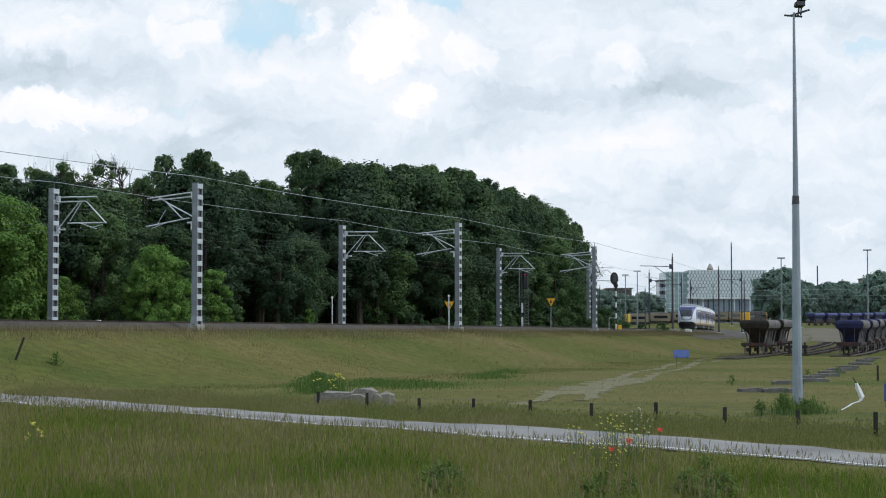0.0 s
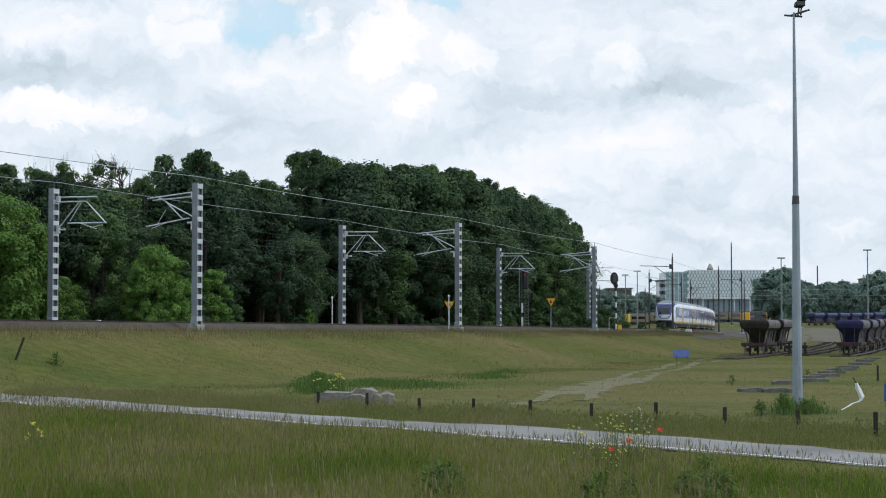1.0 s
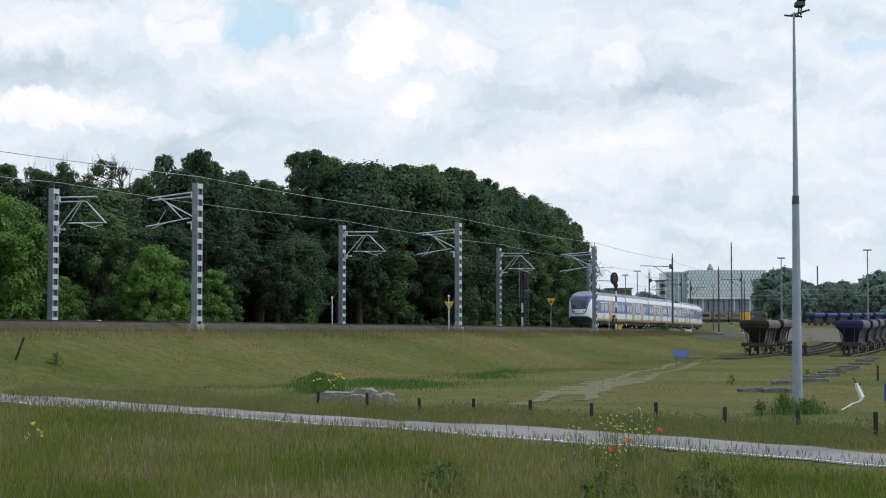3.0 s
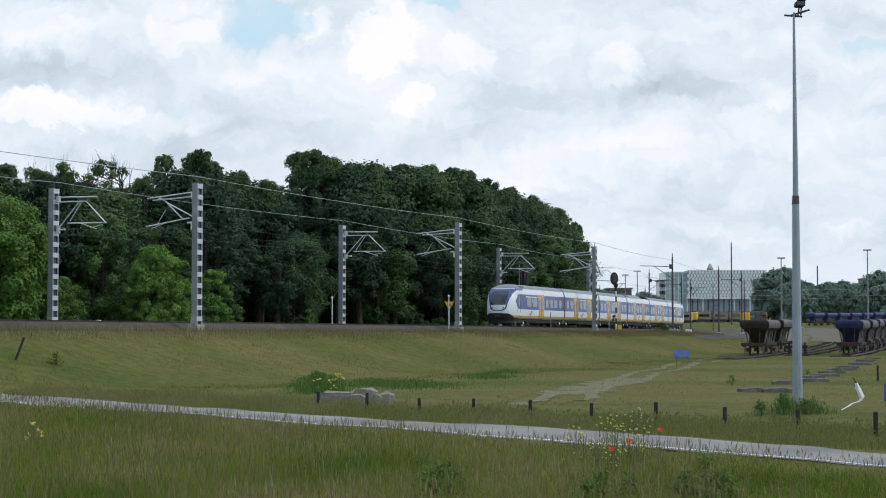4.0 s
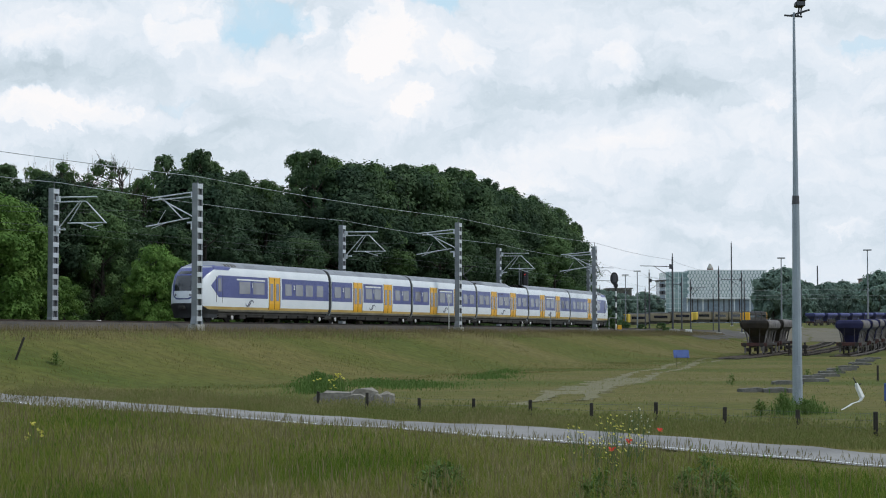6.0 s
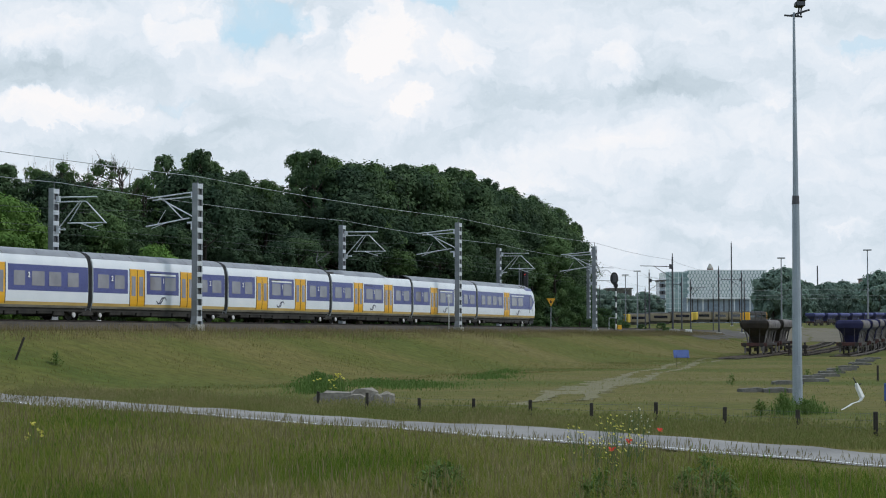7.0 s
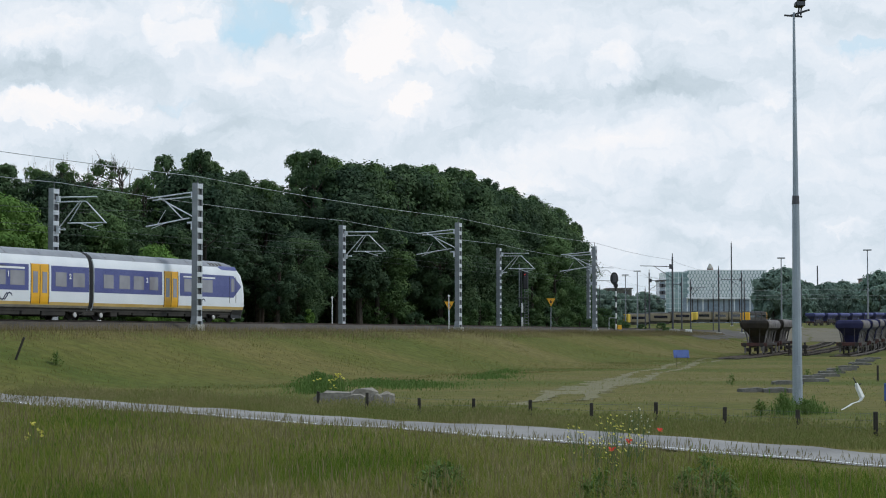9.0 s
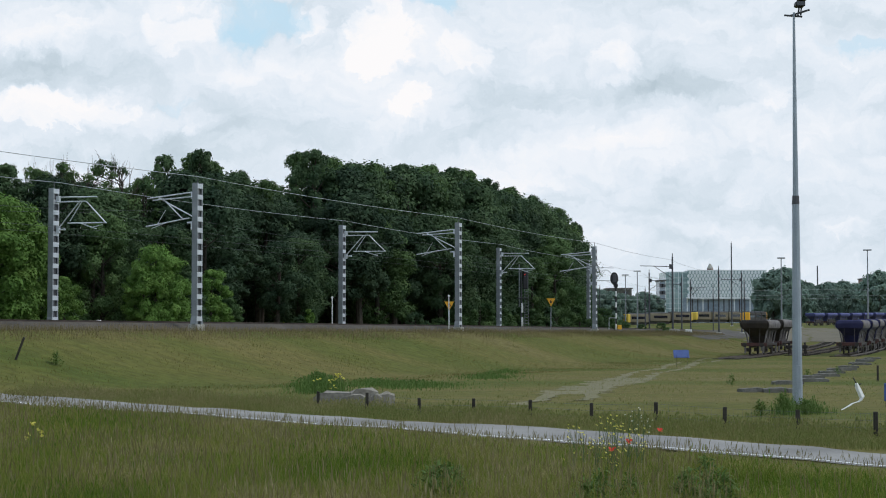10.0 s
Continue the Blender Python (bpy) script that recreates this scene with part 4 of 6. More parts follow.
def plant_wood():
    rnd = random.Random(5)
    for row, (w, drop, step) in enumerate(((-16.5, 75, 6.6), (-22, 10, 6.2), (-29, 4, 9.5))):
        s = -36 + row * 7
        while s < (163, 165, 160)[row]:
            ss, ww = s + rnd.uniform(-1.5, 1.5), w + rnd.uniform(-2, 2)
            x, y, _ = track(ss, ww)
            top = skyline_top(x, y, 0.5 * 5.0 / y * 3084, drop * rnd.uniform(0.4, 1.3) + rnd.uniform(-4, 8))
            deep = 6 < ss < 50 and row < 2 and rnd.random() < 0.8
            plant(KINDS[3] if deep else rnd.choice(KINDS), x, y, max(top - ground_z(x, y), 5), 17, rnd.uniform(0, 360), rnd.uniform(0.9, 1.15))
            s += step * rnd.uniform(0.8, 1.2)
    # ragged single tops that make the skyline
    for i, (b, h, wide) in enumerate(((10, 288, 1.0), (55, 296, 0.9), (110, 300, 0.8), (262, 310, 0.7), (292, 272, 0.8), (330, 268, 0.9), (352, 262, 0.8), (385, 284, 0.8), (425, 300, 0.8),
                                      (462, 316, 0.8), (488, 328, 0.6), (533, 266, 0.75), (556, 262, 0.85), (580, 276, 0.8), (622, 286, 0.9), (668, 287, 0.9), (712, 288, 0.9), (758, 290, 0.9),
                                      (800, 294, 0.9), (828, 298, 0.8), (862, 314, 0.8), (905, 330, 0.8), (942, 344, 0.8), (985, 366, 0.8), (1018, 392, 0.7), (1035, 428, 0.6))):
        x, y = at_bearing(b, -22.5 - 2 * (i % 3))
        plant(LOOSE[i % 2], x, y, EYE + (593 - h) / 3084 * y - ground_z(x, y), 17, i * 83 % 360, wide)
    s = -34
    while s < 165:
        x, y, _ = track(s + rnd.uniform(-1, 1), -12.6 + rnd.uniform(-1.2, 0.8))
        plant(rnd.choice(SHRUBS), x, y, rnd.uniform(1.4, 4.4), 5, rnd.uniform(0, 360), rnd.uniform(0.9, 1.3))
        s += rnd.uniform(3.5, 5.5) if s < 8 or s > 48 else rnd.uniform(9.0, 15.0)
    s = -30
    while s < 165:
        x, y, _ = track(s, -34 + rnd.uniform(-1, 1))
        plant(SHRUBS[1], x, y, rnd.uniform(4.0, 6.5), 5, rnd.uniform(0, 360), 1.5)
        x, y, _ = track(s + 2.0, -38 + rnd.uniform(-1, 1))
        plant(SHRUBS[1], x, y, rnd.uniform(5.5, 7.5), 5, rnd.uniform(0, 360), 1.7)
        s += 4.4
    # fresh green young trees in front: bearing, top, which kind, width
    for i, (b, h, k, wide) in enumerate(((-35, 330, 0, 1.0), (12, 352, 0, 0.9), (55, 405, 0, 0.9), (112, 488, 1, 1.0), (278, 432, 0, 0.85), (258, 468, 1, 1.0), (305, 455, 1, 1.0), (372, 476, 1, 0.95), (392, 535, 1, 1.1), (548, 546, 1, 0.7))):
        x, y = at_bearing(b, -11.8 - 0.5 * (i % 2))
        plant(LIGHT[k], x, y, EYE + (593 - h) / 3084 * y - ground_z(x, y), (9, 7)[k], i * 67 % 360, wide)


plant_wood()
for bx, by, bh, bs in ((-30.0, 145.0, 15.6, 1), (-27.6, 148.0, 16.2, 2), (-33.0, 143.0, 14.9, 3)):
    bare_tree(bx, by, bh, bs)
# ---- the yard: sidings, wagons, masts, signs ----
M["wagon_black"] = material("sooty_brown_steel", (0.022, 0.017, 0.016), (0.050, 0.038, 0.034), 1.2, 0.75, 0, 0.1, 0.4)
M["wagon_blue"] = material("dull_blue_steel", (0.020, 0.020, 0.085), (0.040, 0.040, 0.130), 1.2, 0.6, 0, 0.1, 0.35)
M["wagon_dust"] = material("dust_covered_steel", (0.11, 0.10, 0.10), (0.21, 0.19, 0.18), 1.5, 0.85, 0, 0.2, 0.5)
M["wagon_red"] = material("red_oxide_beam", (0.055, 0.024, 0.022), (0.10, 0.038, 0.032), 2, 0.8, 0, 0.1, 0.5)
M["dark_steel"] = material("dark_weathered_steel", (0.055, 0.055, 0.062), (0.095, 0.095, 0.105), 2, 0.7, 0.2)
M["sign_blue"] = material("blue_sign_plate", (0.035, 0.070, 0.24), (0.05, 0.10, 0.30), 2, 0.5, 0, 0.02, 0.2)
M["sign_yellow"] = material("yellow_sign_plate", (0.75, 0.36, 0.01), (0.82, 0.42, 0.02), 3, 0.5, 0, 0, 0.1)
M["facade_glass"] = material("green_facade_glass", (0.25, 0.36, 0.355), (0.36, 0.47, 0.465), 0.2, 0.25, 0, 0, 0.2, 1.0)
M["facade_white"] = material("white_facade_panel", (0.74, 0.77, 0.79), (0.82, 0.84, 0.86), 0.3, 0.5, 0, 0, 0.1, 2.0)
M["facade_grey"] = material("grey_blue_glazing", (0.22, 0.27, 0.33), (0.34, 0.39, 0.45), 0.08, 0.25, 0, 0, 0.3, 1.0)
M["far_brick"] = material("distant_brick", (0.26, 0.17, 0.15), (0.36, 0.25, 0.22), 0.2, 0.9)
M["far_yellow"] = material("distant_yellow_lacquer", (0.62, 0.42, 0.05), (0.72, 0.50, 0.07), 0.3, 0.5, 0, 0)
M["far_dull_yellow"] = material("distant_dusty_yellow_side", (0.125, 0.108, 0.072), (0.18, 0.152, 0.095), 0.3, 0.6, 0, 0)
M["slab"] = material("old_concrete_slab", (0.09, 0.086, 0.075), (0.16, 0.152, 0.135), 0.8, 0.95, 0, 0.5, 0.5, 12)
M["broken_concrete"] = material("broken_pale_concrete", (0.15, 0.135, 0.11), (0.29, 0.265, 0.225), 1.2, 0.95, 0, 0.6, 0.5, 9)
M["signal_red"] = glow_material("red_signal_light", (1.0, 0.03, 0.02), 0.45)


def siding(w, s0, s1):
    """One siding: two rails on sleepers bedded in thin gravel."""
    t = empty("siding_track", Matrix.Identity(4), "rusty siding track bedded in weedy gravel", "railway track", "yard tracks", "structure")
    S = [s0 + (s1 - s0) * i / 40 for i in range(41)]
    for side in (-0.755, 0.755):
        verts, faces = [], []
        for s in S:
            z = sum(ground_z(*track(s + 3.0 * k, w)[:2]) for k in range(-5, 6)) / 11 + 0.04
            for dw, dz in ((-0.06, 0.0), (-0.035, 0.16), (0.035, 0.16), (0.06, 0.0)):
                x, y, _ = track(s, w + side + dw)
                verts.append((x, y, z + dz))
        for i in range(40):
            for k in range(3):
                a = i * 4 + k
                faces.append((a, a + 4, a + 5, a + 1))
        part("rail", mesh_of("rail", verts, faces, M["rail"]), None, t)
    n = int((s1 - s0) / 1.2)
    me = None
    for i in range(min(n, 90)):
        s = s0 + i * 1.2
        x, y, th = track(s, w)
        if me is None:
            bm = fresh()
            box(bm, -0.12, 0.12, -1.25, 1.25, -0.06, 0.05, 0.02)
            me = bpy.data.meshes.new("sleeper")
            bm.to_mesh(me)
            bm.free()
            me.materials.append(M["timber"])
        ob = new("sleeper", me)
        ob.parent = t
        ob.matrix_basis = Matrix.Translation((x, y, ground_z(x, y) + 0.02)) @ pose(0, 0, 0, 0, 0, math.degrees(th))


W_BROWN, W_MID, W_BLUE = 21.9, 25.2, 30.3
siding(W_BROWN, 40, 150)
siding(W_MID, 60, 150)
siding(W_BLUE, 56, 150)


def build_wagon(body_mat, label, wing_mat):
    """A two-axle hopper wagon; x along the wagon, its end wall slanting inwards below."""
    e = empty("hopper_wagon", Matrix.Identity(4), label, "freight wagon", "hopper wagons")
    L = 4.1
    # the tub: an upper trough with sloping ends over a narrow chute
    sec = [(1.25, 0.62, 1.7), (2.05, 0.85, 2.3), (2.35, 0.95, 2.9), (2.85, 1.42, 3.7), (3.35, 1.48, 3.95), (3.62, 1.34, 3.95), (3.72, 1.10, 3.90)]
    bm = fresh()
    rings = []
    for z, hw, hl in sec:
        rings.append([bm.verts.new(p) for p in ((hl, hw, z), (-hl, hw, z), (-hl, -hw, z), (hl, -hw, z))])
    for a, b in zip(rings, rings[1:]):
        for i in range(4):
            bm.faces.new((a[i], a[(i + 1) % 4], b[(i + 1) % 4], b[i]))
    bm.faces.new(rings[0][::-1])
    inner = [bm.verts.new((p[0], p[1], 3.2)) for p in ((3.6, 1.0), (-3.6, 1.0), (-3.6, -1.0), (3.6, -1.0))]
    for i in range(4):
        bm.faces.new((rings[-1][i], rings[-1][(i + 1) % 4], inner[(i + 1) % 4], inner[i]))
    bm.faces.new(inner)
    part("tub", bm, body_mat, e, "sloping steel hopper tub")
    # dusty curved side wings with ribs
    for sy in (1, -1):
        bm = fresh()
        prof = [(2.88, 1.47), (3.08, 1.54), (3.25, 1.56), (3.45, 1.52), (3.62, 1.42), (3.74, 1.20)]
        rows = [[bm.verts.new((x, sy * y, z)) for x in (-3.9, 3.9)] for z, y in prof]
        for a, b in zip(rows, rows[1:]):
            bm.faces.new((a[0], a[1], b[1], b[0]))
        part("side_wing", bm, wing_mat, e, "curved side wing", True)
        for i in range(7):
            x = -3.7 + i * 7.4 / 6
            bm = fresh()
            rows = [[bm.verts.new((x + dx, sy * (y + 0.05), z)) for dx in (-0.06, 0.06)] for z, y in prof]
            for a, b in zip(rows, rows[1:]):
                bm.faces.new((a[0], a[1], b[1], b[0]))
            part("rib", bm, body_mat, e)
        for i in range(4):
            x = -2.9 + i * 1.93
            part("strut", tube(fresh(), (x, sy * 0.86, 1.22), (x, sy * 1.18, 2.62), 0.08, sides=6), M["wagon_dust"], e)
        part("chute_flap", box(fresh(), -1.9, 1.9, min(sy * 0.72, sy * 0.95), max(sy * 0.72, sy * 0.95), 0.75, 1.9, 0.05), M["wagon_black"], e)
    for sy in (1, -1):
        part("sole_bar", box(fresh(), -4.4, 4.4, sy * 1.02 - 0.07, sy * 1.02 + 0.07, 1.0, 1.28, 0.02), M["wagon_black"], e)
    for sx in (1, -1):
        part("buffer_beam", box(fresh(), sx * 4.42 - 0.08, sx * 4.42 + 0.08, -1.35, 1.35, 0.92, 1.28, 0.02), M["wagon_red"], e, "faded red buffer beam")
        for sy in (1, -1):
            b = part("buffer", tube(fresh(), (sx * 4.5, sy * 0.9, 1.06), (sx * 4.95, sy * 0.9, 1.06), 0.10, sides=12), M["wagon_black"], e)
            part("buffer_head", tube(fresh(), (sx * 4.95, sy * 0.9, 1.06), (sx * 5.02, sy * 0.9, 1.06), 0.24, sides=16), M["wagon_black"], b)
            w = part("wheel", tube(fresh(), (sx * 2.6, sy * 0.68, 0.46), (sx * 2.6, sy * 0.82, 0.46), 0.46, sides=20), M["wagon_black"], e)
            part("axle_box", box(fresh(), sx * 2.6 - 0.16, sx * 2.6 + 0.16, sy * 1.02 - 0.13, sy * 1.02 + 0.13, 0.34, 0.72, 0.03), M["wagon_black"], e)
            part("end_stanchion", tube(fresh(), (sx * 4.3, sy * 0.55, 1.28), (sx * 3.75, sy * 0.55, 2.8), 0.03, sides=6), M["wagon_black"], e)
            part("brake_leg", tube(fresh(), (sx * 4.3, sy * 0.95, 1.0), (sx * 4.3, sy * 0.95, 0.18), 0.10, sides=8), M["wagon_dust"], e, "dusty end leg")
    return e


def on_track(s, w, lift=0.16):
    x, y, th = track(s, w)
    return Matrix.Translation((x, y, ground_z(x, y) + lift)) @ pose(0, 0, 0, 0, 0, math.degrees(th))


brown = build_wagon(M["wagon_black"], "sooty dark brown hopper wagon with dusty side wings", M["wagon_dust"])
SMALL = Matrix.Diagonal((0.94, 0.94, 0.94, 1))
brown.matrix_basis = on_track(58.0, W_BROWN) @ SMALL
copy_thing(brown, on_track(67.7, W_BROWN))
blue = build_wagon(M["wagon_blue"], "dull dark blue hopper wagon with dusty side wings", M["wagon_dust"])
blue.matrix_basis = on_track(65.6, W_BLUE) @ SMALL
for i in range(1, 8):
    copy_thing(blue, on_track(65.6 + 10.25 * i, W_BLUE))
# a second string of blue wagons far across the yard
M["wagon_blue_clean"] = material("faded_mid_blue_steel", (0.045, 0.050, 0.17), (0.075, 0.085, 0.24), 1.2, 0.55, 0, 0.05, 0.25)
far_wagon = build_wagon(M["wagon_blue_clean"], "faded mid-blue hopper wagon in a long parked string", M["wagon_blue_clean"])
far_wagon.matrix_basis = Matrix.Translation((108.0, 506.0, ground_z(108, 506) - 0.1)) @ pose(0, 0, 0, 0, 0, 56.5)
for i in range(1, 10):
    x, y = 108.0 + 5.6 * i, 506.0 + 8.4 * i
    copy_thing(far_wagon, Matrix.Translation((x, y, ground_z(x, y) - 0.1)) @ pose(0, 0, 0, 0, 0, 56.5))


def build_buffer_stop():
    e = empty("buffer_stop", on_track(60.5, W_MID, 0.0), "dark steel buffer stop at a siding's end", "buffer stop")
    for sy in (-0.8, 0.8):
        part("upright", box(fresh(), -0.1, 0.1, sy - 0.1, sy + 0.1, 0, 1.35, 0.02), M["wagon_black"], e)
        part("brace", tube(fresh(), (0, sy, 1.1), (1.5, sy, 0.1), 0.07), M["wagon_black"], e)
    part("beam", box(fresh(), -0.22, -0.08, -1.1, 1.1, 0.75, 1.05, 0.02), M["wagon_black"], e, "dark timber beam")


build_buffer_stop()


def build_light_mast():
    """The tall yard light: a tapered lower tube, a thinner upper one, and a floodlight frame."""
    D = 61.6
    X = 12.5
    e = empty("light_mast", Matrix.Translation((X, D, ground_z(X, D) - 0.1)), "tall tapered grey steel yard lighting mast", "light mast")
    lower = fresh()
    tube(lower, (0, 0, 0), (0, 0, 7.35), 0.185, 0.125, 12)
    part("lower_pole", lower, M["mast_paint"], e, "twelve-sided galvanised lower pole", False)
    part("collar", tube(fresh(), (0, 0, 7.2), (0, 0, 7.5), 0.135, 0.12, 12), M["dark_steel"], e)
    part("upper_pole", tube(fresh(), (0, 0, 7.35), (0, 0, 14.05), 0.105, 0.040, 12), M["mast_paint"], e)
    part("door_plate", box(fresh(), -0.08, 0.08, -0.20, -0.165, 0.7, 1.5, 0.01), M["mast_paint"], e)
    part("base_flange", tube(fresh(), (0, 0, 0.0), (0, 0, 0.16), 0.30, sides=16), M["concrete"], e)
    part("cross_bar", tube(fresh(), (-0.34, 0, 13.95), (0.30, 0, 13.90), 0.035), M["dark_steel"], e)
    part("cross_bar", tube(fresh(), (-0.1, 0.05, 13.95), (0.55, -0.05, 14.14), 0.035), M["dark_steel"], e)
    for x, z in ((0.20, 14.32), (0.30, 14.56)):
        f = part("floodlight", box(fresh(), x - 0.16, x + 0.18, -0.2, 0.2, z - 0.08, z + 0.12, 0.04), M["black"], e, "black floodlight housing")
        part("floodlight_glass", box(fresh(), x - 0.12, x + 0.14, -0.215, -0.195, z - 0.05, z + 0.09), M["screen_glass"], f)
        part("yoke", tube(fresh(), (x - 0.05, 0, 13.95), (x, 0, z), 0.03), M["dark_steel"], f)


build_light_mast()


def slim_mast(x, y, top, label, r=0.16, arm=0, category="catenary mast", group="far line masts"):
    z = ground_z(x, y)
    e = empty("steel_mast", Matrix.Translation((x, y, z)), label, category, group)
    h = top - z
    part("post", tube(fresh(), (0, 0, -0.2), (0, 0, h), r, r * 0.7, 8), M["dark_steel"], e)
    part("cap", tube(fresh(), (0, 0, h), (0, 0, h + 0.5), 0.05), M["dark_steel"], e)
    part("footing", box(fresh(), -0.4, 0.4, -0.4, 0.4, -0.3, 0.25, 0.05), M["concrete"], e)
    if arm:
        a = part("arm", tube(fresh(), (0, 0, h - 1.3), (arm, 0, h - 1.2), 0.05), M["dark_steel"], e)
        part("arm_brace", tube(fresh(), (0, 0, h - 2.9), (arm * 0.55, 0, h - 1.3), 0.04), M["dark_steel"], a)
        part("registration_arm", tube(fresh(), (0, 0, h - 3.0), (arm * 0.9, 0, h - 2.7), 0.03), M["arm_tube"], a)
        part("insulator", tube(fresh(), (arm * 0.06, 0, h - 1.6), (arm * 0.06, 0, h - 1.0), 0.18), M["dark_steel"], a)
    return e


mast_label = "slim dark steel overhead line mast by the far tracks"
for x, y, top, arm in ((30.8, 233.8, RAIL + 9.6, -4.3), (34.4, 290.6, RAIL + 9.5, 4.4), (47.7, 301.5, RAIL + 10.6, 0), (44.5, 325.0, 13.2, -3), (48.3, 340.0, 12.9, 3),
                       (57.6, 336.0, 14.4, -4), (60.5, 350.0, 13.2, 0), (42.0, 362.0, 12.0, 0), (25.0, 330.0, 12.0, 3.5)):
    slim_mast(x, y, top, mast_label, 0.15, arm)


def street_light(x, y, top):
    z = ground_z(x, y)
    e = empty("yard_lamp", Matrix.Translation((x, y, z)), "distant slim grey yard lamp with a small crosswise head", "lamp post", "far yard lamps")
    h = top - z
    part("pole", tube(fresh(), (0, 0, -0.2), (0, 0, h), 0.22, 0.12, 8), M["galvanised"], e)
    part("head", box(fresh(), -1.0, 1.0, -0.25, 0.25, h - 0.1, h + 0.22, 0.08), M["galvanised"], e)


for px, y, top in ((1383, 430, 21.4), (1536, 420, 22.9), (1128, 480, 20.0), (1107, 520, 20.3), (1652, 430, 21)):
    street_light(aside(px, y), y, top)
slim_mast(81.5, 492.0, 28.5, "tall dark radio mast behind the tracks", 0.22, 0, "radio mast", "radio masts")
slim_mast(215.0, 1000.0, 42.0, "distant slender red-white chimney pole", 0.5, 0, "chimney", "chimneys")


# ---- signals and line-side signs ----
def base_at(s, w):
    x, y, th = track(s, w)
    return Matrix.Translation((x, y, RAIL - 0.42)) @ pose(0, 0, 0, 0, 0, math.degrees(th) + 90)


def build_near_signal():
    """Seen from behind: black oval head on a banded post."""
    e = empty("railway_signal", Matrix.Translation((19.55, 196.9, RAIL - 0.25)), "black oval railway signal on a black and white banded post", "railway signal", "railway signals")
    for i in range(9):
        z0, z1 = i * 0.62, (i + 1) * 0.62
        part("post_band", tube(fresh(), (0, 0, z0), (0, 0, z1), 0.085, sides=10), M["black"] if i % 2 else M["white_paint"], e)
    bm = fresh()
    tube(bm, (-0.2, -0.12, 5.75), (-0.2, 0.12, 5.75), 0.44, sides=24)
    bmesh.ops.scale(bm, vec=(1, 1, 1.62), verts=bm.verts, space=Matrix.Translation((0.2, 0, -5.75)))
    part("head", bm, M["black"], e, "black oval backing board")
    part("housing", box(fresh(), -0.42, 0.02, -0.3, 0.0, 5.3, 6.2, 0.06), M["dark_steel"], e)
    part("lower_lamp", tube(fresh(), (-0.02, -0.1, 4.95), (-0.02, 0.1, 4.95), 0.26, sides=16), M["black"], e)
    part("base_box", box(fresh(), 0.15, 0.6, -0.25, 0.25, 0.0, 0.5, 0.04), M["sign_yellow"], e, "yellow-painted base cabinet")
    part("railing", tube(tube(tube(fresh(), (-0.8, 0, 0), (-0.8, 0, 1.3), 0.03), (-0.8, 0, 1.3), (-0.1, 0, 1.3), 0.03), (-0.1, 0, 0), (-0.1, 0, 1.3), 0.03), M["arm_tube"], e)


def build_far_signal():
    e = empty("railway_signal", Matrix.Translation((9.4, 209.3, RAIL - 0.5)), "tall railway signal showing red, with ladder and white panels", "railway signal", "railway signals")
    part("post", tube(fresh(), (0, 0, 0), (0, 0, 7.6), 0.09), M["dark_steel"], e)
    part("side_pole", tube(fresh(), (-0.25, 0, 3.0), (-0.25, 0, 8.1), 0.06), M["galvanised"], e)
    h = part("head", box(fresh(), 0.15, 0.85, -0.2, 0.1, 5.1, 7.4, 0.12), M["black"], e, "black signal head")
    part("red_lamp", tube(fresh(), (0.42, -0.24, 6.9), (0.42, -0.18, 6.9), 0.07, sides=16), M["signal_red"], h, "lit red lamp")
    for z in (0.6, 2.3):
        part("panel", box(fresh(), -0.02, 0.22, -0.16, -0.10, z, z + 1.15, 0.02), M["white_paint"], e, "white reflective panel")
    part("platform", box(fresh(), -0.55, 0.7, -0.3, 0.3, 4.0, 4.1, 0.01), M["dark_steel"], e)
    lad = part("ladder", tube(tube(fresh(), (0.42, -0.1, 0), (0.42, -0.1, 5.2), 0.03), (0.82, -0.1, 0), (0.82, -0.1, 5.2), 0.03), M["galvanised"], e)
    for i in range(14):
        part("rung", tube(fresh(), (0.42, -0.1, 0.3 + i * 0.35), (0.82, -0.1, 0.3 + i * 0.35), 0.022, sides=6), M["galvanised"], lad)


def build_triangle_sign(x, y, top, size):
    z = RAIL - 0.42
    e = empty("speed_sign", Matrix.Translation((x, y, z)), "yellow downward triangle speed sign with a black six", "railway sign", "speed signs")
    h = top - z
    part("post", tube(fresh(), (0, 0.04, -0.3), (0, 0.04, h - size * 0.3), 0.05), M["galvanised"], e)
    bm = fresh()
    c = [(-size * 0.55, h), (size * 0.55, h), (0, h - size)]
    fr = [bm.verts.new((px, -0.02, pz)) for px, pz in c]
    bk = [bm.verts.new((px, 0.02, pz)) for px, pz in c]
    bm.faces.new(fr)
    bm.faces.new(bk[::-1])
    for i in range(3):
        bm.faces.new((fr[i], fr[(i + 1) % 3], bk[(i + 1) % 3], bk[i]))
    plate = part("plate", bm, M["sign_yellow"], e, "yellow triangular plate")
    cu = bpy.data.curves.new("numeral", "FONT")
    cu.body, cu.size, cu.extrude, cu.align_x, cu.offset = "6", size * 0.62, 0.004, "CENTER", 0.01
    cu.materials.append(M["black"])
    ob = new("numeral", cu)
    ob.parent = plate
    ob.matrix_basis = pose(0, -0.03, h - size * 0.58, 90, 0, 0)


